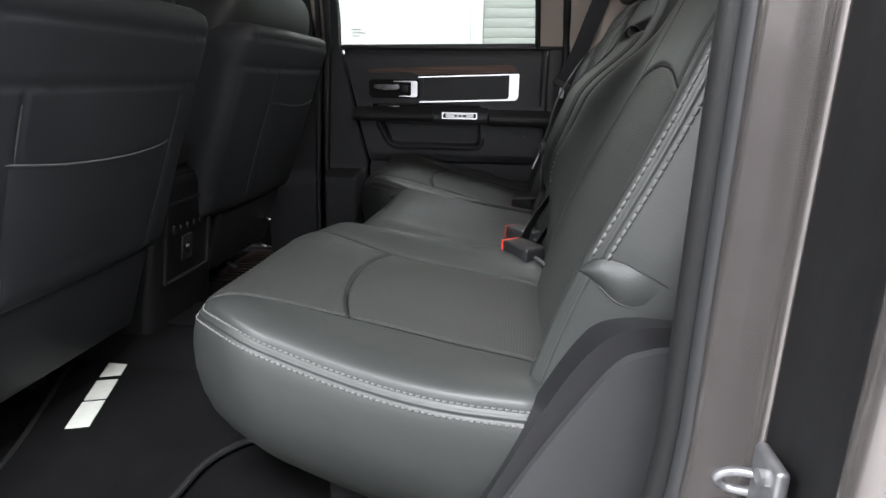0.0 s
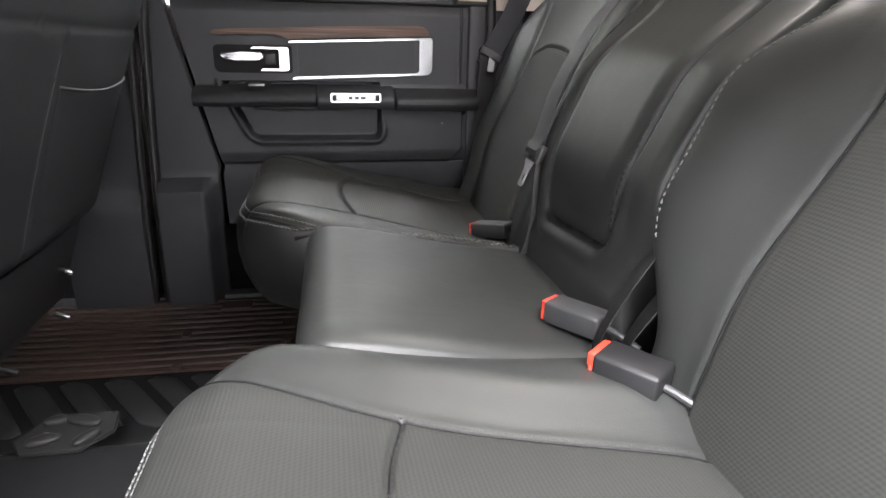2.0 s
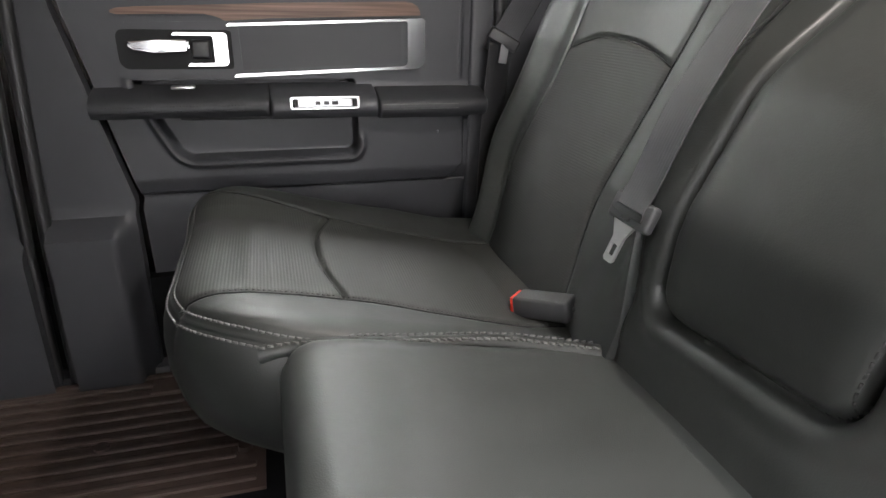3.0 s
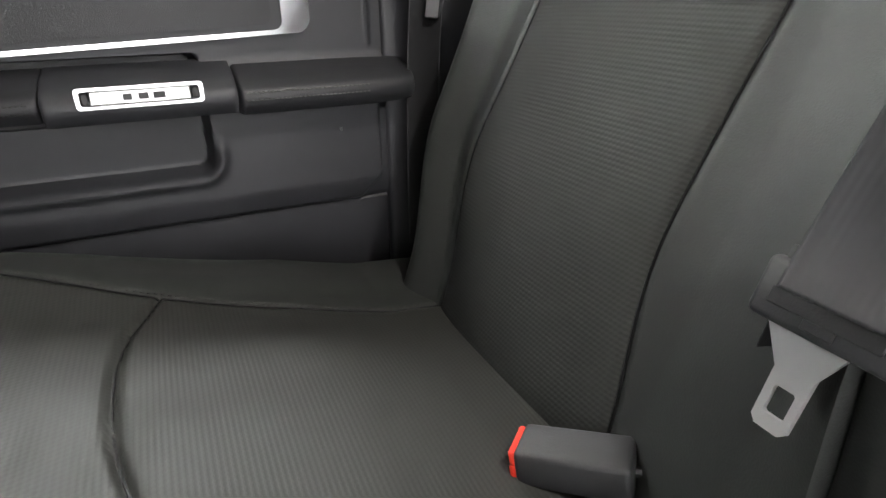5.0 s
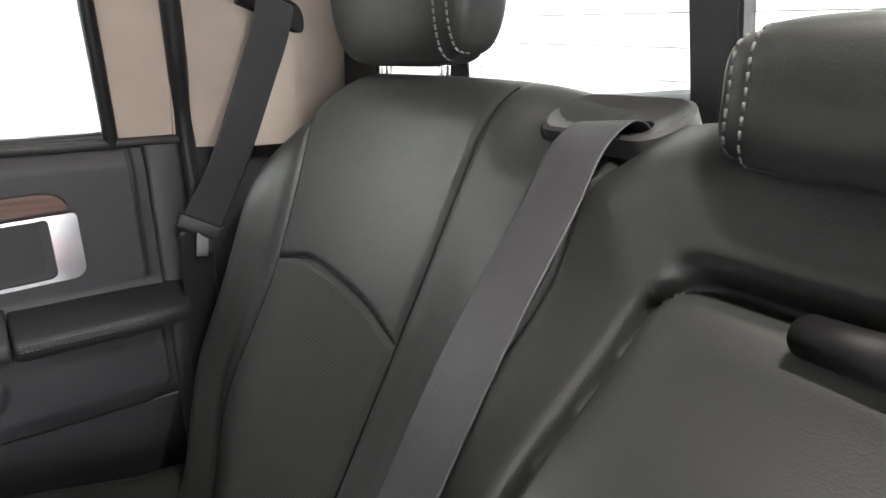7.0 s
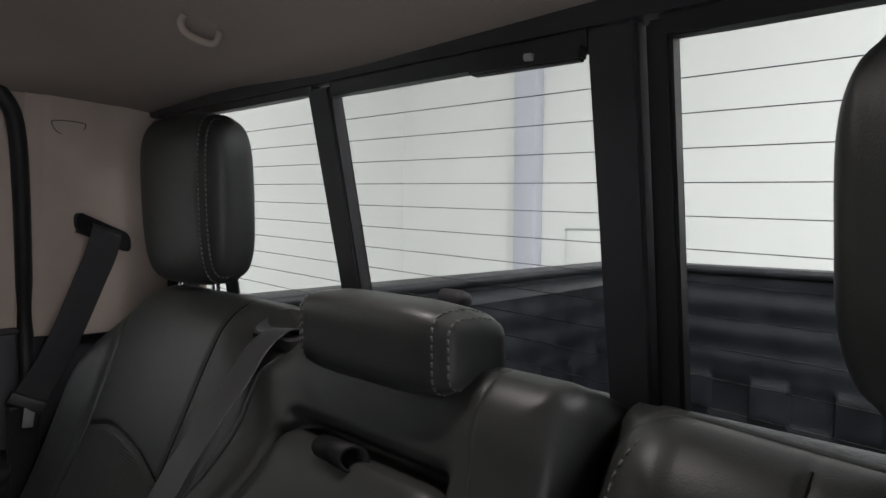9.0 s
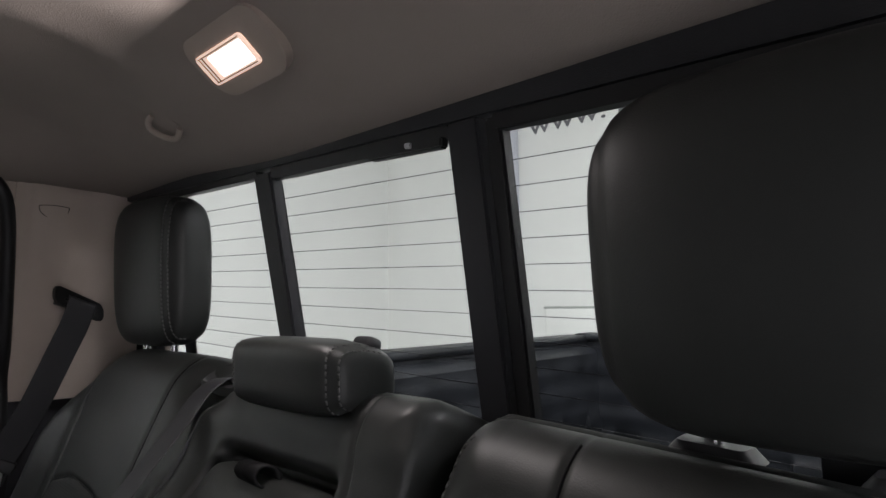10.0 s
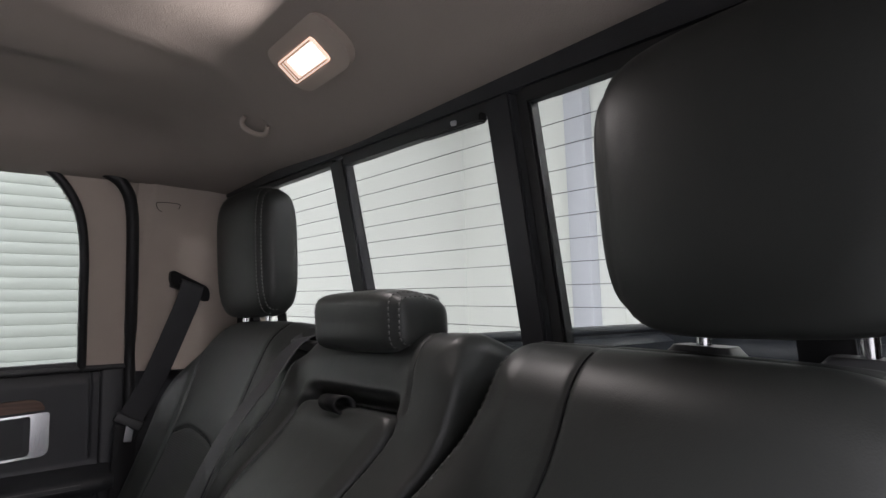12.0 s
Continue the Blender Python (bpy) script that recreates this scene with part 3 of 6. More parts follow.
# mirrored side of the cab behind the camera: trim above the open doorway
tagged(sheet("doorway_header", np.linspace(-1.9, 0.33, 90), np.linspace(1.33, 1.412, 10), lambda U, W: (U, -cpil_y(W), W), BEIGE, thick=(0, -0.05, 0)), "beige trim over the open doorway", "trim", kind="structure")
tagged(sheet("pillar_trim_near", np.linspace(0.14, 0.33, 20), np.linspace(0.975, 1.376, 30), lambda U, W: (U, -cpil_y(W) + 0.004 + 0 * U, W), BEIGE, thick=(0, -0.03, 0)), "beige moulded trim on the rear pillar", "trim", kind="structure")
slab("far_body_side", (3.2, 0.03, 1.06), (-0.7, 0.925, 0.44), PAINT, "grey metallic painted outer side of the cab", "body", 0.005)
slab("far_quarter", (0.36, 0.03, 0.55), (0.28, 0.895, 1.20), PAINT, "grey metallic painted rear quarter of the cab", "body", 0.005)
slab("firewall", (0.04, 1.7, 0.95), (-2.16, 0, 0.62), BLACK, "black firewall before the footwells", "wall", 0.0)
slab("far_footwell_side", (1.35, 0.03, 0.80), (-1.52, 0.862, 0.60), BLACK, "dark side of the front footwell", "wall", 0.0)
slab("centre_pillar_outer", (0.135, 0.03, 1.15), (-0.722, 0.872, 0.83), PAINT, "grey metallic painted outer side of the centre pillar", "pillar", 0.004)
slab("near_pillar", (0.13, 0.06, 1.1), (-0.80, -0.80, 0.86), PLASTIC, "dark grey centre pillar beside the driver's seat", "pillar", 0.01)
slab("driver_door", (0.95, 0.08, 0.75), (-1.36, -0.84, 0.62), PLASTIC, "dark closed front door panel", "door", 0.02)
slab("dashboard", (0.35, 1.6, 0.55), (-1.95, 0, 0.70), PLASTIC, "dark grey dashboard across the front", "dashboard", 0.05)
slab("passenger_door", (0.95, 0.08, 0.75), (-1.30, 0.86, 0.62), PLASTIC, "dark closed front door panel", "door", 0.02)
slab("sill_plate", (1.2, 0.10, 0.06), (-0.40, -0.83, 0.235), BLACK, "black sill plate of the open doorway", "sill", 0.01)

# body jamb beside the open doorway: rubber lips, painted metal and outer side
def upright(name, outline, mat, label, z0=-0.1, z1=1.40, lean=0.0, n=30, bow=0.0):
    zs = np.linspace(z0, z1, n)
    O = np.array(outline, float)
    V, F = [], []
    m = len(O)
    for z in zs:
        t = z - 0.7
        k = max(0.0, 0.62 - z)
        for x, y in O:
            V.append((x - 0.04 * k - 0.5 * k * k + bow * t, y + (0.18 * max(0, z - 0.95) if z > 0.95 else 0), z))
    for i in range(n - 1):
        for k in range(m - 1):
            F.append((i * m + k, i * m + k + 1, (i + 1) * m + k + 1, (i + 1) * m + k))
    ob = mesh_part(name, V, F, mat)
    sol = ob.modifiers.new("thickness", "SOLIDIFY")
    sol.thickness, sol.offset = 0.004, 0
    return tagged(ob, label, "jamb", kind="structure")


def arc(cx, cy, r, a0, a1, n=8):
    return [(cx + r * math.cos(radians(a0 + (a1 - a0) * k / n)), cy + r * math.sin(radians(a0 + (a1 - a0) * k / n))) for k in range(n + 1)]


upright("doorway_seal", arc(0.116, -0.792, 0.011, 80, 280, 10), RUBBER, "black rubber seal lip of the open doorway", bow=0.01)
upright("doorway_seal_outer", arc(0.126, -0.812, 0.011, 90, 270, 10), GREYPLASTIC, "dark grey rubber seal beside the painted jamb", bow=0.01)
upright("body_jamb", [(0.30, -0.80), (0.126, -0.818), (0.119, -0.826), (0.122, -0.834), (0.132, -0.846), (0.136, -0.858), (0.140, -0.866)] + arc(0.150, -0.874, 0.008, 160, 230, 5), PAINT, "grey metallic painted body jamb with bright streaks", bow=0.01)
upright("body_jamb_gap", [(0.146, -0.880), (0.150, -0.905), (0.148, -0.945), (0.140, -0.990)], BLACK, "black gap strip on the body jamb", bow=0.01)
upright("body_side", arc(0.142, -0.994, 0.014, 130, 250, 6) + [(0.17, -1.008), (0.6, -1.02), (2.3, -1.02)], PAINT, "grey metallic painted body side", bow=0.01)
striker = thing("door_striker", (0.126, -0.915, 0.66), "bright steel door striker bolted to the jamb", "striker")
bm = bmesh.new()
tube(bm, curve_through([(0.136, -0.893, 0.634), (0.124, -0.884, 0.630), (0.116, -0.884, 0.637), (0.124, -0.888, 0.645), (0.136, -0.897, 0.650)], 6), 0.0032, 10)
part("loop", bm, DULL, striker)
box_part("plate", (0.008, 0.034, 0.046), (0.136, -0.909, 0.648), DULL, striker, None, 0.003, 3)
for dz in (-0.012, 0.012):
    rod_part("bolt", (0.133, -0.914, 0.648 + dz), (0.127, -0.914, 0.648 + dz), 0.0055, STEEL, striker, 6)

# side shield beside the near cushion
shield = thing("seat_side_shield", (0.05, -0.72, FLOOR), "dark grey moulded plastic shield beside the rear seat", "trim")
def shell(name, points, y, deep, mat, bev):
    """A moulded side panel: a smooth upper edge through the points, straight down to the floor behind it."""
    edge = [(float(x), y, float(z)) for x, z in curve_through(points, 7)]
    bm = bmesh.new()
    prism(bm, edge + [(0.20, y, 0.27)], (0, -deep, 0))
    bmesh.ops.bevel(bm, geom=[e for e in bm.edges if e.calc_face_angle(0) > 0.9], offset=bev, segments=4, affect="EDGES")
    return part(name, bm, mat, shield)


shell("inner_shell", [(0.20, 0.664), (0.13, 0.664), (0.095, 0.660), (0.066, 0.644), (0.036, 0.604), (-0.010, 0.516), (-0.048, 0.436), (-0.078, 0.36), (-0.09, 0.27)], -0.652, 0.050, BLACK, 0.010)
shell("outer_shell", [(0.20, 0.645), (0.14, 0.645), (0.108, 0.640), (0.078, 0.622), (0.03, 0.550), (-0.02, 0.462), (-0.06, 0.38), (-0.075, 0.27)], -0.668, 0.046, GREYPLASTIC, 0.020)
box_part("foot_block", (0.10, 0.09, 0.08), (-0.06, -0.70, 0.36), GREYPLASTIC, shield, None, 0.015, 3)

# bulkhead behind the seat
slab("rear_bulkhead", (0.05, 1.62, 0.70), (0.395, 0, 0.61), PLASTIC, "dark trim panel behind the rear seat", "wall", 0.005)
slab("under_seat_box", (0.30, 1.25, 0.15), (-0.10, 0.03, 0.34), CARPET, "black carpeted box under the rear seat", "box", 0.02)


# ---- rear window with three panes ----
def win_x(z):
    return 0.298 + 0.17 * (1.29 - z)


window = thing("rear_window", (win_x(1.0), 0, 1.0), "three-pane sliding rear window in a black frame", "window", kind="structure")


def win_prism(name, pts, mat, depth=0.02, bev=0.003, lift=0.0, label=""):
    bm = bmesh.new()
    prism(bm, [(win_x(z) - lift, y, z) for y, z in pts], (depth, 0, 0))
    bmesh.ops.bevel(bm, geom=list(bm.edges), offset=bev, segments=2, affect="EDGES")
    return part(name, bm, mat, window, label)


def sash_z(y):
    """Lower edge of the upper frame: the fixed panes reach a little higher than the sliding one."""
    return 1.3205 + 0.031 * y + (0.004 if y > 0.21 else 0.0)


def strip(name, ys, z_low, z_high, mat, depth, bev, lift):
    return win_prism(name, [(y, z_high(y)) for y in ys] + [(y, z_low(y)) for y in ys[::-1]], mat, depth, bev, lift)


strip("header", list(np.linspace(-0.74, 0.74, 25)), lambda y: 1.336 + 0.031 * y, lambda y: 1.405 + 0.01 * y, VINYL, 0.03, 0.004, 0.008)
strip("upper_rail", list(np.linspace(-0.150, 0.188, 9)), lambda y: sash_z(y), lambda y: 1.340 + 0.031 * y, BLACK, 0.014, 0.002, 0.002)
strip("upper_rail", list(np.linspace(0.222, 0.66, 12)), lambda y: sash_z(y) + 0.002, lambda y: 1.342 + 0.031 * y, BLACK, 0.014, 0.002, 0.002)
strip("upper_rail", list(np.linspace(-0.66, -0.205, 12)), lambda y: sash_z(y), lambda y: 1.340 + 0.031 * y, BLACK, 0.014, 0.002, 0.002)
win_prism("divider", [(0.188, 1.338), (0.231, 1.338), (0.212, 0.95), (0.174, 0.95)], VINYL, 0.022, 0.003, 0.004)
win_prism("divider", [(-0.1505, 1.330), (-0.1915, 1.330), (-0.187, 0.95), (-0.1485, 0.95)], VINYL, 0.022, 0.003, 0.008)
win_prism("slide_post", [(-0.194, 1.328), (-0.2135, 1.328), (-0.210, 0.95), (-0.189, 0.95)], BLACK, 0.018, 0.003, 0.001)
win_prism("bottom_rail", [(-0.74, 0.975), (0.74, 0.985), (0.74, 0.92), (-0.74, 0.92)], BLACK, 0.03, 0.003, 0.004)
win_prism("side_rail", [(0.63, 1.345), (0.76, 1.36), (0.79, 0.95), (0.69, 0.95)], BLACK, 0.02, 0.003, 0.006)
win_prism("side_rail", [(-0.63, 1.30), (-0.76, 1.32), (-0.79, 0.95), (-0.69, 0.95)], BLACK, 0.02, 0.003, 0.006)
win_prism("latch", [(-0.030, 1.322), (-0.149, 1.318), (-0.147, 1.307), (-0.035, 1.312)], BLACK, 0.012, 0.002, 0.014)
win_prism("latch_button", [(-0.096, 1.320), (-0.106, 1.319), (-0.106, 1.313), (-0.096, 1.314)], SATIN, 0.006, 0.001, 0.016, "small bright button")
wire_turn = (math.degrees(math.atan(0.034)), 0, 0)
for y0, y1 in ((0.224, 0.69), (-0.151, 0.184), (-0.69, -0.208)):
    bm = bmesh.new()
    prism(bm, [(win_x(z) + 0.012, y, z) for y, z in [(y0, 0.94), (y1, 0.94), (y1, 1.345), (y0, 1.335)]], (0.004, 0, 0))
    pane = part("pane", bm, GLASS, window, smooth=False)
    pane.visible_shadow = False
    ym = (y0 + y1) / 2
    for k in range(14):
        z = 1.2945 + 0.034 * ym - 0.0250 * k
        if z > 0.97:
            bm = bmesh.new()
            rbox(bm, (0.0006, y1 - y0 - 0.006, 0.0007), (win_x(z) + 0.0105, ym, z), wire_turn, 0.0)
            part("heater_wire", bm, BLACK, pane, smooth=False)

# door window
bm = bmesh.new()
prism(bm, [(-0.66, cpil_y(0.95) + 0.018, 0.95), (0.03, cpil_y(0.95) + 0.018, 0.95), (0.0, cpil_y(1.4) + 0.018, 1.4), (-0.66, cpil_y(1.4) + 0.018, 1.4)], (0, 0.004, 0))
pane = part("door_window", bm, GLASS, smooth=False)
pane.visible_shadow = False
tagged(pane, "clear closed glass of the rear door window", "window", kind="structure")
for k, (w, z) in enumerate(((0.034, 1.044), (0.046, 1.034), (0.028, 1.024))):
    box_part("glass_mark", (w, 0.0008, 0.003), (-0.600 + w / 2, cpil_y(z) + 0.0165, z), SATIN, pane, None, 0.0)

slab("door_sill", (2.4, 0.12, 0.09), (-0.85, 0.855, 0.235), PLASTIC, "dark plastic sill under the closed rear door", "sill", 0.008)

# ---- truck bed behind the window ----
bed = thing("truck_bed", (1.4, 0, 0.4), "dark sprayed truck bed with ribbed walls", "truck bed", kind="structure")
def bed_wall(U, W):
    return U, 0.70 + 0.003 * np.sin(W * 62 + 0.3 * np.sin(U * 9)) * smoothstep(0.70, 0.76, W) * smoothstep(0.95, 0.90, W) + 0.010 * np.sign(np.sin(U * 17)) * smoothstep(0.50, 0.55, W) * smoothstep(0.72, 0.66, W) + 0.05 * smoothstep(0.95, 0.97, W), W
sheet("side_wall", np.linspace(0.52, 2.13, 260), np.linspace(0.45, 1.0, 40), bed_wall, BEDLINER, bed, thick=(0, 0.06, 0))
sheet("side_wall", np.linspace(0.52, 2.13, 260), np.linspace(0.45, 1.0, 40), lambda U, W: (U, -bed_wall(U, W)[1], W), BEDLINER, bed, thick=(0, -0.06, 0))
box_part("rail_cap", (1.66, 0.12, 0.03), (1.32, 0.80, 1.000), BEDLINER, bed, None, 0.012, 3)
box_part("rail_cap", (1.66, 0.12, 0.03), (1.32, -0.80, 1.000), BEDLINER, bed, None, 0.012, 3)
sheet("tailgate", np.linspace(-0.76, 0.76, 160), np.linspace(0.45, 1.0, 40), lambda U, W: (2.13 + 0.0035 * np.sin(W * 62) * smoothstep(0.62, 0.70, W) * smoothstep(0.98, 0.94, W) + 0.010 * np.sign(np.sin(U * 24)) * smoothstep(0.47, 0.5, W) * smoothstep(0.64, 0.60, W), U, W), BEDLINER, bed, thick=(0.07, 0, 0))
box_part("tailgate_cap", (0.12, 1.6, 0.03), (2.17, 0, 1.008), BEDLINER, bed, None, 0.012, 3)
sheet("bed_floor", np.linspace(0.5, 2.18, 12), np.linspace(-0.75, 0.75, 300), lambda U, W: (U, W, 0.45 + 0.012 * (np.sin(W * 70) > 0)), BEDLINER, bed, thick=(0, 0, -0.04))
box_part("front_wall", (0.04, 1.55, 0.55), (0.52, 0, 0.70), BEDLINER, bed, None, 0.01)


# ---- rear seats ----
def blob(half, p, at, shape=None, n=26):
    """A soft box: points of a cube's faces pushed onto a rounded form of half sizes; shape bends it."""
    V, F, seen = [], [], {}
    g = np.linspace(-1, 1, n + 1)
    for axis in range(3):
        for sgn in (-1, 1):
            ids = np.zeros((n + 1, n + 1), int)
            for i, u in enumerate(g):
                for j, v in enumerate(g):
                    q = [0, 0, 0]
                    q[axis], q[(axis + 1) % 3], q[(axis + 2) % 3] = sgn, math.tan(u * math.pi / 4), math.tan(v * math.pi / 4)
                    key = tuple(round(t, 5) for t in q)
                    if key not in seen:
                        L = sum(abs(t) ** p for t in q) ** (1 / p)
                        d = np.array(q) / L * np.array(half)
                        if shape:
                            d = shape(d)
                        seen[key] = len(V)
                        V.append(d + np.array(at))
                    ids[i, j] = seen[key]
            for i in range(n):
                for j in range(n):
                    f = [ids[i, j], ids[i + 1, j], ids[i + 1, j + 1], ids[i, j + 1]]
                    F.append(f if sgn > 0 else f[::-1])
    return V, F


def cushion_place(a, b, c):
    return -b, a, c


def back_place(a, b, c):
    return 0.03 + 0.363 * b - 0.932 * c + 0.22 * np.maximum(b - 0.36, 0) ** 2, a, 0.56 + 0.932 * b + 0.363 * c


CUSHION_B = [-0.10, 0.0, 0.12, 0.235, 0.33, 0.385, 0.44]
CUSHION_Z = [0.556, 0.566, 0.576, 0.590, 0.607, 0.613, 0.606]


def smooth_profile(b, xs, zs, w=0.03):
    return (np.interp(b - w, xs, zs) + np.interp(b, xs, zs) + np.interp(b + w, xs, zs)) / 3


WELT = [(0.0020, 0.0012), (0.0030, 0.0030), (0.0045, 0.0040), (0.0062, 0.0055), (0.0068, 0.0075), (0.0062, 0.0090), (0.0078, 0.0100), (0.0095, 0.0125), (0.0125, 0.0190)]
CUSHION_SKIRT = WELT + [(0.0160, 0.030), (0.0185, 0.050), (0.0180, 0.080), (0.011, 0.115), (-0.002, 0.145), (-0.022, 0.170), (-0.055, 0.188), (-0.10, 0.195)]
BACK_SKIRT = WELT + [(0.032, 0.045), (0.043, 0.070), (0.048, 0.10), (0.048, 0.13), (0.03, 0.15)]
BACK_SKIRT_TIGHT = [(0.0015, 0.003), (0.002, 0.008), (0.003, 0.02), (0.004, 0.05), (0.004, 0.10), (0.002, 0.15)]
EDGE_SKIRT = [(0.003, 0.006), (0.004, 0.015), (0.004, 0.04), (0.002, 0.09), (-0.004, 0.13), (-0.02, 0.16)]


def ring_normals(pad, k):
    R = pad.rings[k]
    T = np.roll(R, -1, 0) - np.roll(R, 1, 0)
    D = pad.rings[min(k + 1, len(pad.rings) - 1)] - pad.rings[max(k - 1, 0)]
    n = np.cross(T, D)
    n /= np.linalg.norm(n, axis=1, keepdims=True) + 1e-12
    c = pad.world.mean(0)
    return n * np.sign(((R - c) * n).sum(1))[:, None]


def welt_stitches(pad, test, parent, pitch=0.0075, mat=None, size=1.0):
    """Two rows of stitches along the welt, where test(world points) holds."""
    m = test(pad.rings[0])
    runs = np.nonzero(m)[0]
    cut = np.nonzero(np.diff(runs) > 1)[0]
    pieces = np.split(runs, cut + 1)
    if len(pieces) > 1 and pieces[0][0] == 0 and pieces[-1][-1] == len(m) - 1:
        pieces = [np.concatenate([pieces[-1], pieces[0]])] + pieces[1:-1]
    for idx in pieces:
        if len(idx) < 6:
            continue
        for k, shift in ((0, 0.0), (8, 0.0)):
            P, N = pad.rings[k][idx], ring_normals(pad, max(k, 1))[idx]
            if k == 0:
                N = N * 0.6 + np.array([0, 0, 0.4])
            stitches("stitching", P + N * 0.0004, N, parent, mat, pitch, 0.0054 * size, 0.0023 * size, 0.0013 * size)


def between(lo, hi):
    edge = lambda q: curve_through(sorted(zip(*q)), 10)
    L, H = edge(lo), edge(hi)
    return lambda a, b: (a > np.interp(b, L[:, 0], L[:, 1])) & (a < np.interp(b, H[:, 0], H[:, 1]))


def seam_shade_lines(pad, lines, parent, span):
    """Matte black tubes that close the seams and put the grooves' shade in as a dark line."""
    a0, a1, b0, b1 = span
    for line in lines:
        q = np.asarray(line, float)
        fine = np.stack([np.interp(np.linspace(0, len(q) - 1, 4 * len(q)), np.arange(len(q)), q[:, k]) for k in (0, 1)], -1)
        fine = fine[(fine[:, 0] > a0 + 0.006) & (fine[:, 0] < a1 - 0.006) & (fine[:, 1] > b0 + 0.01) & (fine[:, 1] < b1 - 0.008)]
        if len(fine) > 4:
            bm = bmesh.new()
            tube(bm, [Vector(p) for p in pad.on(fine, 0.0007)[0]], 0.0012, 6)
            part("seam_line", bm, MATTE, parent)


def outer_cushion(parent, sign, span, inner, outer, cross, radii, res, lift, rise=0.0, roll=0.022):
    """sign -1: towards the open door. inner, outer: (b list, a list) of the insert's long seams; cross: the bowed seam."""
    il, ol = curve_through(list(zip(inner[1], inner[0])), 10), curve_through(list(zip(outer[1], outer[0])), 10)
    cr = curve_through(cross, 10)
    mid = (np.mean(inner[1]) + np.mean(outer[1])) / 2

    def crown(A, B):
        z = smooth_profile(B, CUSHION_B, CUSHION_Z)
        z = z + 0.006 * (1 - np.clip(((A - mid) / 0.15) ** 2, 0, 1))
        z = z + lift * smoothstep(0.0, 0.075, -sign * (A - np.interp(B, inner[0][::-1], inner[1][::-1])))
        z = z + rise * (np.interp(B, [-0.1, 0.03, 0.12, 0.235, 0.40], [-0.5, -0.5, 0.2, 0.65, 1.1]) + 0.7 * smoothstep(0.58, 0.68, np.abs(A)) * np.interp(B, [-0.1, 0.0, 0.12], [0.3, 0.6, 1.0]))
        return z + 0.004 * np.sin(A * 14 + 1) * np.sin(B * 11)

    # a slight taper of the side towards the front
    def warp(a, b):
        k = smoothstep(0.05, 0.42, b) * smoothstep(0.50, 0.665, np.abs(a)) * (np.sign(a) == sign)
        return a - np.sign(a) * (0.055 if sign < 0 else 0.0) * k, b

    pad = Pad(span, radii, crown, cushion_place, (0.055 if sign < 0 else 0.040, roll), CUSHION_SKIRT,
              [(il, 0.0038, 0.0026), (ol, 0.0038, 0.0026), (cr, 0.0030, 0.0070)], warp, res)
    seam_shade_lines(pad, [il, ol, cr], parent, span)
    lo, hi = (inner, outer) if inner[1][0] < outer[1][0] else (outer, inner)
    E = curve_through(sorted(zip(*inner)), 10)
    O = curve_through(sorted(zip(*outer)), 10)
    made = pad.emit(parent, [("inner_bolster", LEATHER, lambda a, b: sign * (a - np.interp(b, E[:, 0], E[:, 1])) < 0, ""), ("outer_bolster", LEATHER, lambda a, b: sign * (a - np.interp(b, O[:, 0], O[:, 1])) > 0, ""), ("cushion_insert", PERFORATED, None, "perforated black leather insert")],
                    ("cushion_side", LEATHER))
    insert, edge = made[2], made[3]
    front = span[3]
    if sign < 0:
        welt_stitches(pad, lambda R: (R[:, 0] < -front + 0.035) | ((R[:, 1] < span[0] + 0.14) & (R[:, 0] < 0.03)), edge)
    else:
        welt_stitches(pad, lambda R: (R[:, 0] < -front + 0.17) & (R[:, 1] < span[1] - 0.03), edge, 0.0075, None, 1.1)
    for line in (il, ol):
        keep = (line[:, 1] < front - 0.012) & (line[:, 1] > -0.02)
        P, N = pad.on(line[keep])
        stitches("seam_thread", P, N, insert, DARKTHREAD, 0.006, 0.0030, 0.0010, 0.0006, shift=0.0045)
    return pad


near_seat = thing("rear_bench", (-0.15, -0.43, FLOOR), "single black leather rear seat with grey stitching and perforated inserts", "car seat", "rear seats")
near_cushion = outer_cushion(near_seat, -1, (-0.668, -0.152, -0.045, 0.425),
                             ([0.43, 0.235, 0.10, -0.08], [-0.185, -0.252, -0.285, -0.325]), ([0.43, 0.38, 0.235, 0.10, -0.08], [-0.580, -0.568, -0.552, -0.562, -0.600]),
                             [(-0.252, 0.232), (-0.32, 0.248), (-0.40, 0.254), (-0.48, 0.246), (-0.553, 0.224)], [0.05, 0.02, 0.10, 0.13], 0.0028, 0.024)

bench = thing("rear_bench", (-0.15, 0.28, FLOOR), "double black leather rear bench with a folding middle armrest", "car seat", "rear seats")
far_cushion = outer_cushion(bench, 1, (0.262, 0.742, -0.075, 0.436),
                            ([0.44, 0.235, 0.10, -0.08], [0.335, 0.347, 0.325, 0.300]), ([0.44, 0.39, 0.235, 0.10, -0.08], [0.700, 0.682, 0.634, 0.606, 0.598]),
                            [(0.347, 0.246), (0.42, 0.264), (0.50, 0.268), (0.57, 0.260), (0.634, 0.238)], [0.02, 0.02, 0.075, 0.14], 0.0030, 0.004, 0.020, 0.016)

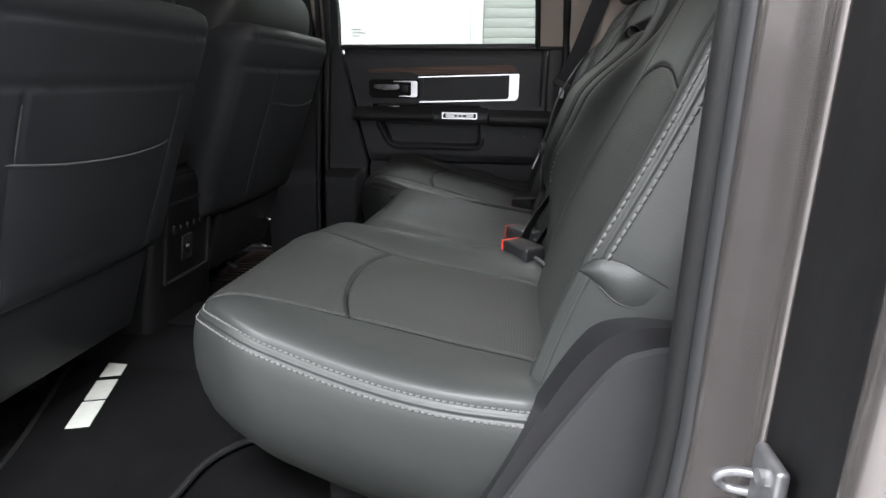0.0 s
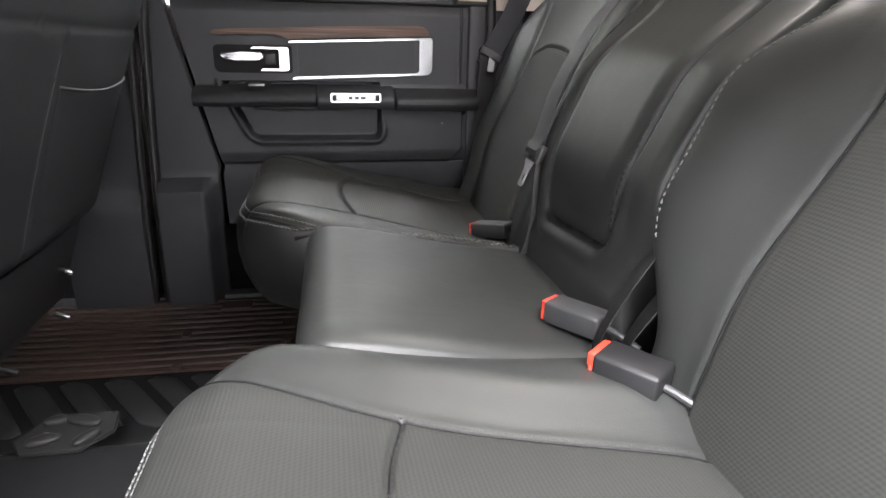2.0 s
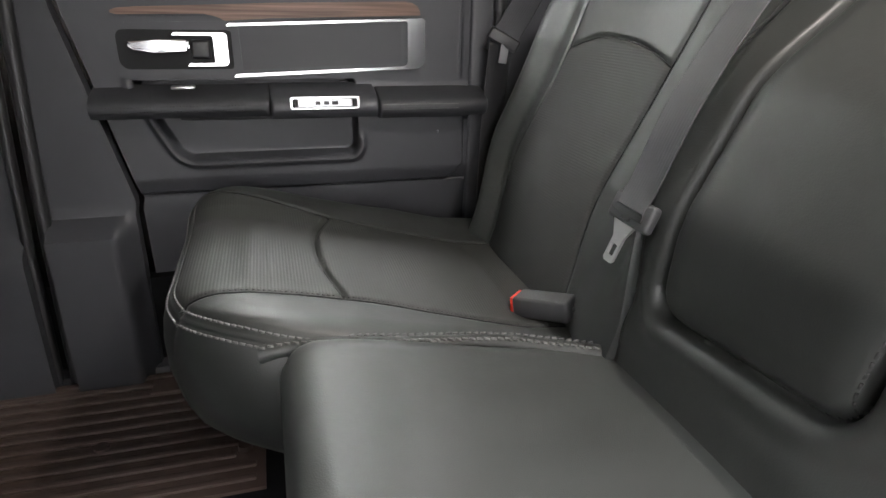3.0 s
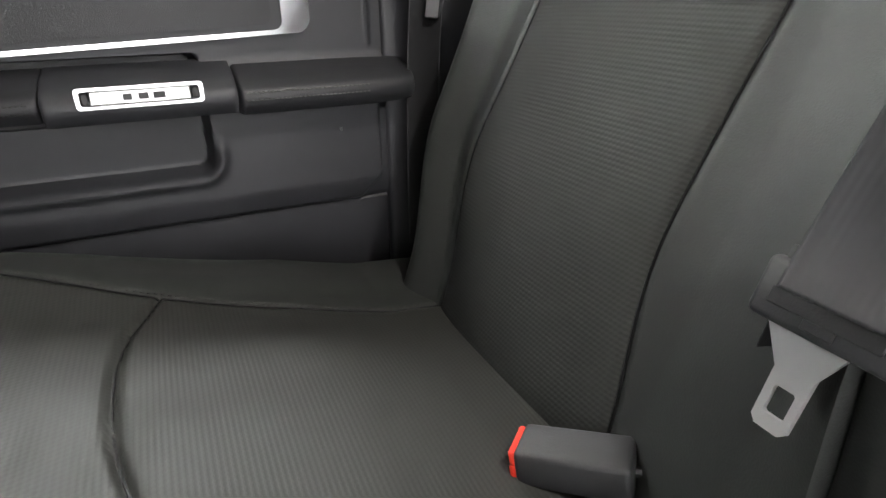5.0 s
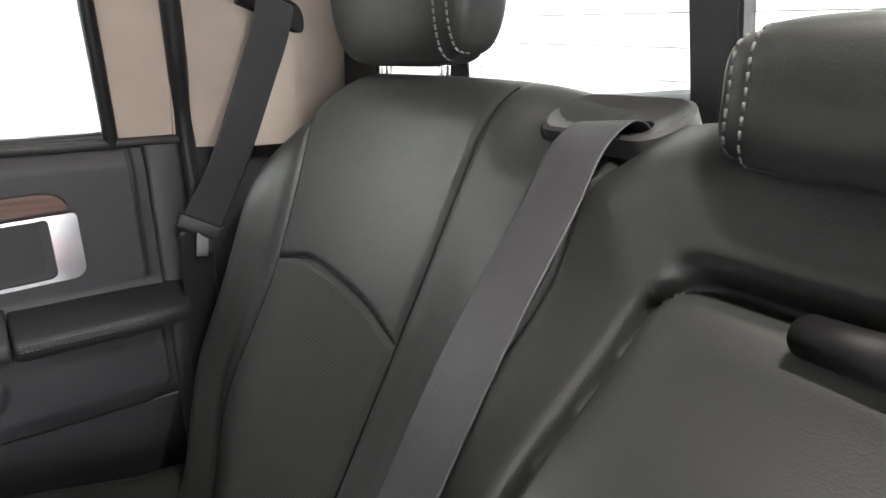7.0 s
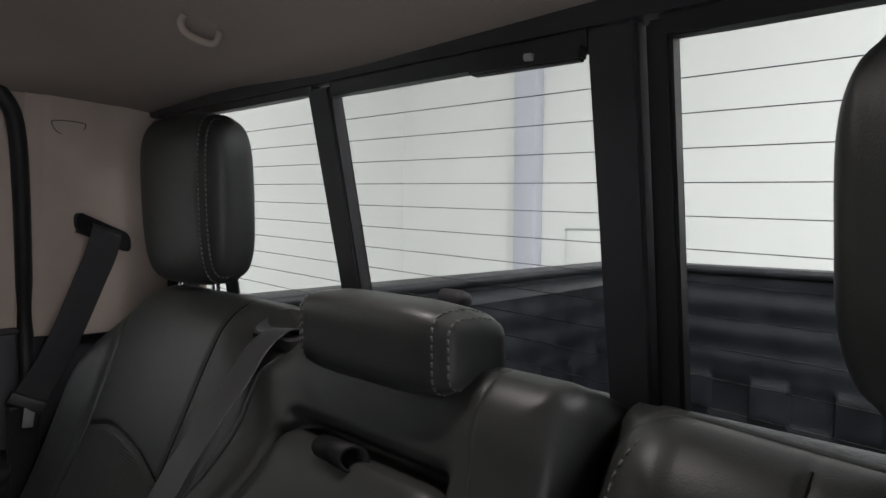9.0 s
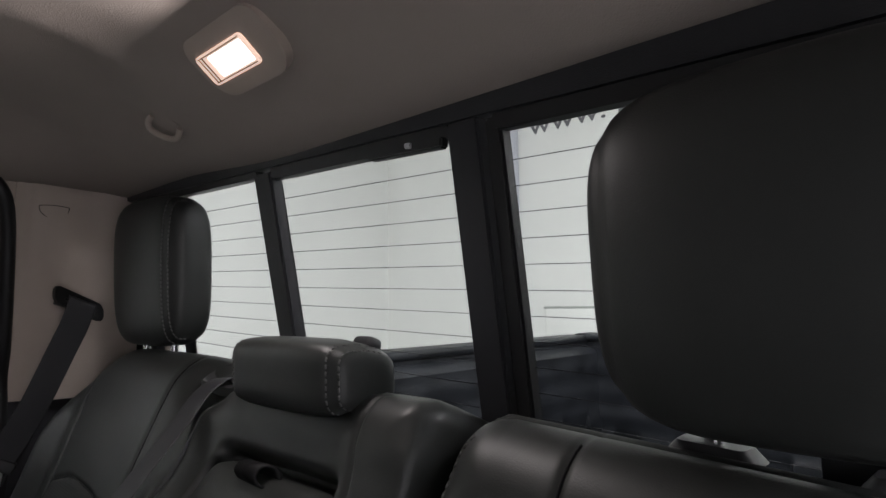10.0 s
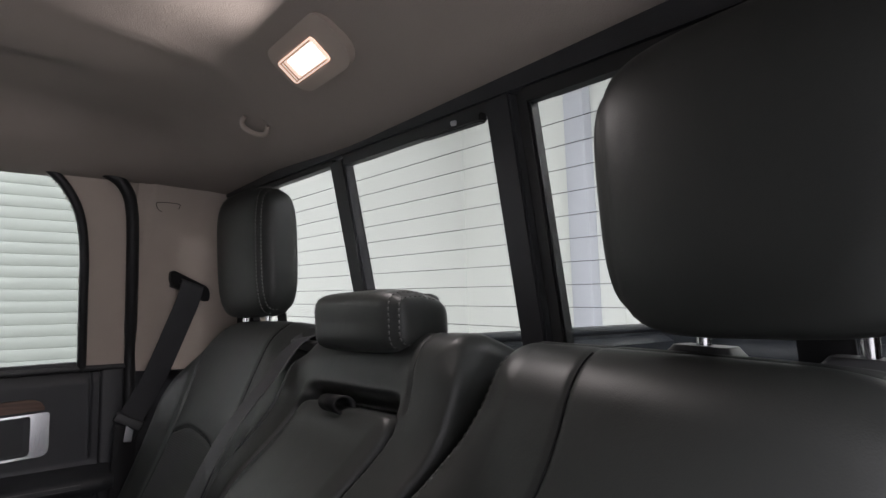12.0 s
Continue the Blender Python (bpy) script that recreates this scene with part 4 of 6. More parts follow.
mid_cushion = Pad((-0.152, 0.258, -0.075, 0.322), [0.02, 0.02, 0.035, 0.035],
                  lambda A, B: smooth_profile(B, [-0.1, 0.0, 0.1, 0.2, 0.29, 0.33], [0.560, 0.570, 0.584, 0.606, 0.620, 0.616]) + 0.002 * np.sin(A * 17) * np.sin(B * 13 + 1),
                  cushion_place, (0.040, 0.022), [(0.002, 0.003), (0.003, 0.008), (0.0045, 0.012), (0.004, 0.05), (0.003, 0.12), (-0.006, 0.2), (-0.03, 0.24)], res=0.0045)
mid_cushion.emit(bench, [("middle_cushion", LEATHER, None, "plain black leather middle cushion")], ("", None))
line = curve_through([(0.262, 0.345), (0.262, 0.20), (0.258, 0.09), (0.240, 0.03), (0.222, -0.02)], 12)
for shift in (-0.004, 0.004):
    P = np.stack([-line[:, 1], line[:, 0] + shift * 1.6, smooth_profile(line[:, 1], [-0.1, 0.0, 0.1, 0.2, 0.29, 0.33, 0.36], [0.568, 0.574, 0.582, 0.592, 0.604, 0.606, 0.600], 0.01) + 0.002], -1)
    stitches("stitching", P, np.tile([0, 0, 1.0], (len(P), 1)), bench, None, 0.0082, 0.0056, 0.0026, 0.0016, 0.35 if shift > 0 else -0.35)
bm = bmesh.new()
tube(bm, [(-q[1], q[0], z - 0.0075) for q, z in zip(line, smooth_profile(line[:, 1], [-0.1, 0.0, 0.1, 0.2, 0.29, 0.33, 0.36], [0.568, 0.574, 0.582, 0.592, 0.604, 0.606, 0.600], 0.01))], 0.0105, 12)
part("seam_band", bm, LEATHER, bench)


def guide_dip(A, B):
    """The backs are drawn in round the belt guide."""
    return 0.030 * smoothstep(0.48, 0.54, B) * np.exp(-((A - 0.230) / 0.068) ** 4)


def lumbar(B):
    """How far the middle of the bench swells forward at each height."""
    return smoothstep(0.02, 0.20, B) * smoothstep(0.44, 0.29, B)


def near_place(a, b, c):
    # the rear of the pad stays level with its top edge
    top = 0.549 - 0.018 * np.clip((-0.22 - a) / 0.33, 0, 1)
    return back_place(a, np.where(c < -0.02, np.minimum(b, top), b), c)


def outer_back(parent, sign, span, inner, outer, arch, radii, res):
    il, ol = curve_through(list(zip(inner[1], inner[0])), 10), curve_through(list(zip(outer[1], outer[0])), 10)
    ar = curve_through(arch, 10)
    mid = (np.interp(0.2, inner[0], inner[1]) + np.interp(0.2, outer[0], outer[1])) / 2

    def crown(A, B):
        c = 0.010 * (1 - np.clip(((A - mid) / 0.17) ** 2, 0, 1)) + 0.010 * np.exp(-((B - 0.12) / 0.12) ** 2)
        c = c + 0.030 * smoothstep(0.155, 0.235, np.abs(A - mid)) * np.where((A - mid) * sign > 0, 1.0, 0.35) * smoothstep(0.56, 0.36, B)
        if sign > 0:
            c = c - guide_dip(A, B) + 0.044 * lumbar(B) * smoothstep(0.250, 0.200, A)
        else:
            c = c + 0.045 * lumbar(B) * smoothstep(-0.275, -0.185, A)
        return c + 0.003 * np.sin(A * 15) * np.sin(B * 10)

    def warp(a, b):
        k = smoothstep(0.19, 0.02, b) * smoothstep(0.50, 0.69, np.abs(a)) * (np.sign(a) == sign)
        if sign < 0:
            a = a + 0.045 * smoothstep(0.04, 0.18, b) * smoothstep(0.39, 0.31, b) * smoothstep(-0.275, -0.18, a) - 0.018 * smoothstep(0.38, 0.48, b) * smoothstep(-0.30, -0.20, a)
        fall = 0.018 * smoothstep(0.36, 0.545, b) * np.clip((-0.22 - a) / 0.33, 0, 1) if sign < 0 else 0.0
        return a - np.sign(a) * (0.055 if sign > 0 else 0.015) * k, b - fall

    def edge_roll(A, B):
        deep = 0.012 + 0.032 * smoothstep(span[3] - 0.18, span[3] - 0.02, B)
        # the bench cover runs on without a roll towards the middle
        flat = smoothstep(span[0] + 0.10, span[0] + 0.05, A) * smoothstep(span[3] - 0.02, span[3] - 0.08, B) if sign > 0 else 0.0
        return deep * (1 - flat)

    pad = Pad(span, radii, crown, near_place if sign < 0 else back_place, (0.060, edge_roll), BACK_SKIRT if sign < 0 else BACK_SKIRT_TIGHT, [(il, 0.0038, 0.0030), (ol, 0.0038, 0.0030), (ar, 0.0032, 0.0045)], warp, res)
    seam_shade_lines(pad, [il, ol, ar], parent, span)
    lo, hi = (inner, outer) if inner[1][0] < outer[1][0] else (outer, inner)
    arch_sorted = sorted(arch)
    below = lambda a, b: b < np.interp(a, [p[0] for p in arch_sorted], [p[1] for p in arch_sorted])
    test = between(lo, hi)
    pad.emit(parent, [("backrest_insert", PERFORATED, lambda a, b: test(a, b) & below(a, b), "perforated black leather insert"), ("backrest_cover", LEATHER, None, "smooth black leather")],
             ("backrest_side", LEATHER))
    return pad


near_back = outer_back(near_seat, -1, (-0.642, -0.180, -0.05, 0.545),
                       ([-0.06, 0.10, 0.20, 0.30, 0.335, 0.43, 0.56], [-0.262, -0.259, -0.264, -0.273, -0.278, -0.312, -0.320]), ([-0.06, 0.10, 0.335, 0.43, 0.56], [-0.585, -0.562, -0.532, -0.54, -0.57]),
                       [(-0.278, 0.338), (-0.32, 0.355), (-0.395, 0.365), (-0.47, 0.358), (-0.532, 0.336)], [0.05, 0.03, 0.045, 0.15], 0.0028)
welt_stitches(near_back, lambda R: (R[:, 1] < -0.52) & (R[:, 2] > 0.712) & (R[:, 2] < 1.045), near_seat, 0.0092, None, 1.35)


# puffed fold between two creases at the lower end of the side bolster
upper = curve_through([(0.047, -0.633, 0.694), (0.056, -0.640, 0.705), (0.069, -0.648, 0.712), (0.087, -0.659, 0.711), (0.105, -0.674, 0.705), (0.137, -0.686, 0.690)], 6)
lower = curve_through([(0.047, -0.633, 0.6935), (0.065, -0.650, 0.684), (0.085, -0.666, 0.671), (0.115, -0.678, 0.668)], 6)


def along(path, u):
    path = [Vector(p) for p in path]
    k = min(int(u * (len(path) - 1)), len(path) - 2)
    return path[k].lerp(path[k + 1], u * (len(path) - 1) - k)


def fold(u, v):
    p = along(upper, u).lerp(along(lower, u), v)
    p += Vector((-0.45, -0.85, 0.1)) * 0.006 * math.sin(math.pi * v) * math.sin(math.pi * min(1, 0.08 + u)) ** 0.6
    return p


V, F = [], []
for i in range(25):
    V += [tuple(fold(i / 24, j / 8)) for j in range(9)]
    F += [(i * 9 + j, i * 9 + j + 1, i * 9 + j + 10, i * 9 + j + 9) for j in range(8)] if i < 24 else []
n = len(V)
V += [(x + 0.012, y + 0.014, z) for x, y, z in V]
F += [tuple(q + n for q in reversed(f)) for f in F]
mesh_part("bolster_fold", V, F, LEATHER, near_seat)
for path in (upper, lower):
    bm = bmesh.new()
    tube(bm, path, 0.0009, 6)
    part("bolster_seam", bm, BLACK, near_seat)
inner_edge = curve_through([(-0.190, 0.14), (-0.189, 0.30), (-0.189, 0.42), (-0.193, 0.49), (-0.206, 0.525)], 14)
P, N = near_back.on(inner_edge)
stitches("stitching", P, -N, near_seat, None, 0.0085, 0.0052, 0.0022, 0.0013)

outer_back(bench, 1, (0.207, 0.712, -0.05, 0.568),
                      ([-0.06, 0.03, 0.14, 0.24, 0.325, 0.41, 0.56], [0.334, 0.339, 0.356, 0.353, 0.344, 0.333, 0.323]), ([-0.06, 0.05, 0.14, 0.27, 0.335, 0.43, 0.515, 0.56], [0.640, 0.638, 0.627, 0.610, 0.606, 0.617, 0.640, 0.655]),
                      [(0.345, 0.324), (0.405, 0.343), (0.47, 0.351), (0.53, 0.351), (0.606, 0.333)], [0.008, 0.05, 0.16, 0.012], 0.0030)

# middle backrest with the folded armrest
PANEL = [(0.168, 0.083), (-0.045, 0.097), (-0.096, 0.450), (0.137, 0.450)]


def panel_dist(A, B):
    """Signed distance from the armrest's rounded outline, negative inside."""
    d = np.full(A.shape, -9.0)
    n = len(PANEL)
    r = 0.030
    q = []
    for i in range(n):
        (x0, y0), (x1, y1) = PANEL[i], PANEL[(i + 1) % n]
        L = math.hypot(x1 - x0, y1 - y0)
        nx, ny = -(y1 - y0) / L, (x1 - x0) / L
        sgn = 1 if (0.045 - x0) * nx + (0.26 - y0) * ny < 0 else -1
        q.append(sgn * ((A - x0) * nx + (B - y0) * ny) + r)
    q = np.array(q)
    inside = np.minimum(q.max(0), 0)
    return inside + np.sqrt((np.maximum(q, 0) ** 2).sum(0)) - r


def mid_crown(A, B):
    d = panel_dist(A, B)
    c = 0.004 + 0.010 * np.exp(-((B - 0.045) / 0.03) ** 2) + 0.052 * lumbar(B)
    c = c - 0.017 * np.exp(-((d - 0.001) / 0.0045) ** 2)
    c = c + 0.006 * smoothstep(0.0, -0.03, d) + 0.007 * np.exp(-((d - 0.02) / 0.012) ** 2) * smoothstep(0.20, 0.10, B)
    slot = np.exp(-((B - 0.454) / 0.008) ** 2) * smoothstep(-0.098, -0.075, A) * smoothstep(0.138, 0.110, A)
    c = c - 0.024 * slot - guide_dip(A, B)
    return c + 0.004 * smoothstep(0.466, 0.50, B)


mid_back = Pad((-0.172, 0.203, -0.05, 0.545), [0.02, 0.008, 0.012, 0.02], mid_crown, back_place, (0.040, lambda A, B: (0.006 + 0.008 * smoothstep(-0.08, 0.0, A) + 0.020 * smoothstep(0.48, 0.54, B)) * (1 - smoothstep(0.12, 0.16, A) * smoothstep(0.53, 0.46, B))), EDGE_SKIRT,
               [(curve_through([(-0.104, 0.545), (-0.103, 0.50), (-0.110, 0.45)], 8), 0.0028, 0.003)],
               lambda a, b: (a + (0.044 * np.exp(-((b - 0.22) / 0.13) ** 2) + 0.060 * smoothstep(0.16, 0.04, b)) * smoothstep(-0.07, -0.17, a), b), 0.0030)
mid_back.emit(bench, [("folding_armrest", LEATHER, lambda a, b: panel_dist(a, b) < 0, "smooth black leather armrest folded up"), ("middle_backrest", LEATHER, None, "smooth black leather")], ("", None))
P, N = mid_back.on(curve_through([(-0.040, 0.105), (-0.047, 0.15), (-0.056, 0.21), (-0.061, 0.255)], 10))
stitches("stitching", P, -N, bench, DARKTHREAD, 0.0085, 0.0052, 0.0024, 0.0012)


def backp(y, b, c):
    x, yy, z = back_place(y, np.float64(b), c)
    return Vector((float(x), y, float(z)))


# pull strap: a short leather loop out of the slot above the armrest
V, F = [], []
turns = 24
for grow, y in ((1.0, 0.052), (1.06, 0.030), (1.14, 0.010), (0.88, 0.0085), (0.84, 0.030), (0.80, 0.052)):
    for k in range(turns):
        a = 2 * math.pi * k / turns
        V.append(backp(y + 0.006 * math.sin(a), 0.444 + 0.0105 * grow * math.cos(a), 0.007 + 0.0115 * grow * math.sin(a)))
for r in range(6):
    F += [(r * turns + k, r * turns + (k + 1) % turns, (r + 1) % 6 * turns + (k + 1) % turns, (r + 1) % 6 * turns + k) for k in range(turns)]
mesh_part("pull_strap", V, F, MATTE, bench)

# shoulder belt guide: an oval dish with a slot on top of the bench
guide = thing("belt_guide", (0.262, 0.238, 1.05), "dark grey plastic belt guide on the backrest top", "belt guide")
gp = lambda u, v, d: (0.264 + 0.91 * v - 0.40 * d, 0.230 - 0.82 * u, 1.053 + 0.40 * v + 0.90 * d)
bm = bmesh.new()
ovals = [(0.072, 0.031, -0.010), (0.070, 0.030, 0.004), (0.065, 0.027, 0.006), (0.058, 0.023, 0.002), (0.050, 0.017, -0.001), (0.036, 0.0085, -0.003), (0.035, 0.0075, -0.014)]
prev = None
for w, h, d in ovals:
    ring = [bm.verts.new(gp(u, v, d)) for u, v in rounded_outline(w, h, [min(w, h) * 0.92] * 4, 8)]
    if prev:
        for k in range(len(ring)):
            bm.faces.new((prev[k], prev[(k + 1) % len(ring)], ring[(k + 1) % len(ring)], ring[k]))
    prev = ring
part("bezel", bm, GUIDEPLASTIC, guide)
bm = bmesh.new()
prism(bm, [gp(u, v, -0.016) for u, v in rounded_outline(0.064, 0.026, [0.024] * 4, 6)], (0, 0, 0.004))
part("base", bm, BLACK, guide)


# ---- headrests ----
def seamed(shape, lines, half, deep=0.004, width=0.005):
    """Adds grooves at the given y of a headrest."""
    def f(d):
        q = shape(d) if shape else d
        k = sum(math.exp(-((d[1] - y) / width) ** 2) for y in lines)
        return np.array([q[0] * (1 - 0.06 * k), q[1], q[2] * (1 - 0.025 * k)])
    return f


def tall_shape(d):
    x, y, z = d
    k = (z + 0.13) / 0.26
    return np.array([x * (0.80 + 0.2 * math.sin(min(max(k, 0), 1) * math.pi) ** 0.6) - 0.10 * z * 0.35 + 0.012 * (y / 0.13) ** 2, y * (0.86 + 0.14 * min(1, max(0, k * 1.25)) ** 0.7 - 0.13 * max(0, k - 0.45) ** 2 * 2), z])


def row_on_blob(half, p, shape, at, y, a0, a1, n=40):
    """A line round the front of a headrest at a given y, from angle a0 to a1 in the x-z plane."""
    P = []
    for a in np.linspace(radians(a0), radians(a1), n):
        dx, dz = math.cos(a), math.sin(a)
        lo, hi = 0.0, 2.0
        for _ in range(40):
            m = (lo + hi) / 2
            s = (abs(m * dx)) ** p + (abs(y) / half[1]) ** p + (abs(m * dz)) ** p
            lo, hi = (m, hi) if s < 1 else (lo, m)
        d = np.array([lo * dx * half[0], y, lo * dz * half[2]])
        P.append((shape(d) if shape else d) + np.array(at))
    P = np.array(P)
    N = P - np.array(at) - np.array([0, y, 0])
    N[:, 1] = 0
    return P, N / np.linalg.norm(N, axis=1, keepdims=True)


def boxy_shape(d):
    x, y, z = d
    k = min(max((z + 0.13) / 0.26, 0), 1)
    return np.array([x * (0.86 + 0.14 * math.sin(k * math.pi) ** 0.6) - 0.035 * z + 0.008 * (y / 0.12) ** 2, y * (0.95 + 0.05 * k), z])


def outer_headrest(y, zc, wide, stitch_side, label, tall=0.135, form=tall_shape, p=4.2, where=0.52, thread=None, toe=0.0):
    at = (0.262, y, zc)
    turn = lambda d: np.array([d[0] * math.cos(radians(toe)) - d[1] * math.sin(radians(toe)), d[0] * math.sin(radians(toe)) + d[1] * math.cos(radians(toe)), d[2]])
    half = (0.040, wide, tall)
    h = thing("headrest", (0.27, y, 1.05), label, "headrest", "rear headrests")
    lines = [stitch_side * where * wide]
    straight = seamed(form, lines, half)
    shape = lambda d: turn(straight(d))
    V, F = blob(half, p, at, shape, 34)
    pad = mesh_part("headrest_pad", V, F, LEATHER, h)
    for l in lines if thread is None else []:
        for off in (-0.007, 0.007):
            P, N = row_on_blob(half, p, shape, at, l + off, 92, 262, 60)
            stitches("stitching", P, N, pad, thread, 0.0068, 0.0046, 0.0020, 0.0012)
    px, base, drop = (0.270, 1.056, 0.0) if y > 0 else (0.287, 1.040, 0.05)
    for dy in (-0.057, 0.057):
        post = rod_part("post", (px, y + dy, 1.02), (px + 0.001, y + dy, 1.10), 0.0062, CHROME, h)
        bm = bmesh.new()
        lower = [bm.verts.new((px + v, y + dy + u, base + drop * (u + dy))) for u, v in rounded_outline(0.031, 0.020, [0.008] * 4, 4)]
        upper = [bm.verts.new((px + 0.002 + v, y + dy + u, base + 0.010 + drop * (u + dy))) for u, v in rounded_outline(0.023, 0.013, [0.006] * 4, 4)]
        for k in range(len(lower)):
            bm.faces.new((lower[k], lower[(k + 1) % len(lower)], upper[(k + 1) % len(lower)], upper[k]))
        bm.faces.new(upper)
        bm.faces.new(lower[::-1])
        bmesh.ops.bevel(bm, geom=[e for e in bm.edges if e.calc_face_angle(0) > 0.6], offset=0.0012, segments=2, affect="EDGES")
        part("post_guide", bm, GUIDEPLASTIC, post, "grey plastic guide")
    box_part("tether_strap", (0.003, 0.040, 0.10), (0.318, y - 0.02, 1.06), WEBBING, h, (0, -8, 0), 0.001)
    return h


outer_headrest(0.501, 1.210, 0.118, -1, "tall black leather headrest with grey double stitching", 0.124, boxy_shape, 4.6, 0.76, None, 5)
outer_headrest(-0.453, 1.180, 0.137, 1, "tall black leather headrest beside the open door", 0.120, boxy_shape, 4.0, 0.84, DARKTHREAD, -4)

mid_rest = thing("headrest", (0.26, 0.02, 1.04), "low black leather middle headrest with stitched ends", "headrest", "rear headrests")
MH, MAT = (0.049, 0.1075, 0.040), (0.240, 0.018, 1.074)


def mid_rest_shape(d):
    # the top falls towards the rear, the front leans a little
    back = max(d[0], 0.0) / 0.049
    return np.array([d[0] - 0.05 * max(d[2], 0.0), d[1], (d[2] * 0.94 if d[2] < 0 else d[2] * (1 - 0.30 * back)) + 0.024 * (0.05 - d[0])])


mshape = seamed(mid_rest_shape, [-0.0955, 0.0915], MH, 0.003, 0.005)
V, F = blob(MH, 4.6, MAT, mshape, 34)
mid_pad = mesh_part("headrest_pad", V, F, LEATHER, mid_rest)
for l in (-0.0955, 0.0915):
    for off in (-0.0055, 0.0055):
        P, N = row_on_blob(MH, 4.6, mshape, MAT, l + off, 60, 262, 60)
        stitches("stitching", P, N, mid_pad, None, 0.0068, 0.0043, 0.0017, 0.0008)
box_part("tether_loop", (0.024, 0.036, 0.018), (0.326, 0.022, 1.102), WEBBING, mid_rest, (0, 20, 0), 0.008, 3)
for dy in (-0.05, 0.05):
    rod_part("post", (0.265, 0.022 + dy, 1.0), (0.268, 0.022 + dy, 1.07), 0.006, CHROME, mid_rest)


# ---- belts and buckles ----
def buckle(red_at, tail_at, label, size=(0.036, 0.028), thick=0.010):
    a, b = Vector(red_at), Vector(tail_at)
    d = (b - a).normalized()
    side = d.cross(Vector((0, 0, 1))).normalized()
    up = side.cross(d)
    ob = thing("belt_buckle", b, label, "buckle", "belt buckles")
    R = Matrix((d, side, up)).transposed()
    L = (b - a).length
    housing = box_part("housing", (L - 0.006, size[0], size[1]), (a + b) / 2 + d * 0.004, BLACK if size[0] > 0.036 else GREYPLASTIC, ob, R, 0.0045, 3)
    red = bmesh.new()
    rbox(red, (max(thick, 0.005), size[0] - 0.006, size[1] * 0.42), a + d * 0.0055 + up * size[1] * 0.24, R, 0.002, 2)
    part("release_button", red, RED, housing, "red release button")
    red = bmesh.new()
    rbox(red, (0.005, size[0] * 0.28, size[1] * 0.5), a + d * 0.0055 - up * size[1] * 0.16 + side * size[0] * 0.32, R, 0.002, 2)
    part("button_edge", red, RED, housing)
    box_part("slot", (0.004, size[0] * 0.62, size[1] * 0.30), a + d * 0.0065 - up * size[1] * 0.12 - side * size[0] * 0.08, BLACK, housing, R, 0.001, 1)
    bm = bmesh.new()
    tube(bm, curve_through([b - d * 0.005, b + d * 0.018 - up * 0.004, b + d * 0.045 - up * 0.012], 6), 0.004, 8)
    part("cable", bm, GREYPLASTIC, ob)
    return ob


buckle((-0.030, -0.047, 0.590), (0.016, -0.112, 0.590), "grey belt buckle with a red button, lying on the middle cushion", (0.036, 0.028), 0.006)
buckle((-0.030, -0.186, 0.594), (0.016, -0.241, 0.591), "black belt buckle with a red button beside the single seat", (0.044, 0.034))
buckle((-0.026, 0.366, 0.565), (0.028, 0.306, 0.578), "grey belt buckle with a red button, lying on the far cushion", (0.036, 0.028), 0.002)

centre_belt = thing("seat_belt", (0.10, 0.24, 0.56), "dark grey middle seat belt hanging with its tongue", "seat belt", "seat belts")
BW = (0.05, -1.0, 0.10)
TD, TS = Vector((-0.36, -0.19, -0.91)).normalized(), Vector((0.09, -0.98, 0.20)).normalized()
TS = (TS - TD * TS.dot(TD)).normalized()
TC = Vector((0.0375, 0.2190, 0.740)) + TD * 0.0076
TS, TD = TS * 0.978 + TD * 0.208, TD * 0.978 - TS * 0.208
TN = TS.cross(TD)
TR = Matrix((TS, TD, TN)).transposed()
slot_at = TC - TN * 0.0072 - TD * 0.001
ribbon("webbing", [(0.268, 0.224, 1.030), (0.262, 0.224, 1.049), (0.242, 0.224, 1.053), (0.214, 0.222, 1.037), (0.182, 0.214, 1.003), (0.135, 0.204, 0.957), (0.100, 0.199, 0.915), (0.061, 0.203, 0.840), tuple(slot_at - TD * 0.030 + TN * 0.003), tuple(slot_at)], [BW] * 7 + [(0.08, -1, 0.12), tuple(TS), tuple(TS)], 0.047, centre_belt)
ribbon("lower_webbing", [(0.050, 0.226, 0.752), (0.062, 0.244, 0.70), (0.062, 0.258, 0.63), (0.060, 0.265, 0.58)], [(0.35, -1, 0.02), (0.2, -1, 0), (0.1, -1, 0), (0.1, -1, 0)], 0.036, centre_belt, BLACK)
grip = box_part("tongue_grip", (0.068, 0.029, 0.012), TC, GREYPLASTIC, centre_belt, TR, 0.004, 3)
box_part("grip_slot", (0.050, 0.0080, 0.002), slot_at + TN * 0.0006 + TD * 0.0035, BLACK, grip, TR, 0.0005, 1)
box_part("grip_notch", (0.014, 0.005, 0.002), slot_at + TN * 0.0006 + TD * 0.0095, BLACK, grip, TR, 0.0005, 1)
box_part("belt_stop", (0.012, 0.008, 0.008), TC - TD * 0.017 - TS * 0.022, GREYPLASTIC, centre_belt, TR, 0.002, 2)
bm = bmesh.new()
frame_ring(bm, [(-0.024, 0.013), (0.014, 0.013), (0.0065, 0.026), (0.0060, 0.055), (0.0030, 0.058), (-0.0080, 0.058), (-0.0110, 0.055), (-0.0115, 0.030)],
           [(-0.0065, 0.038), (0.0015, 0.038), (0.0025, 0.039), (0.0025, 0.050), (0.0015, 0.051), (-0.0065, 0.051), (-0.0075, 0.050), (-0.0075, 0.039)], lambda u, v, d: TC + TS * u + TD * v + TN * (d - 0.0015), 0.003)
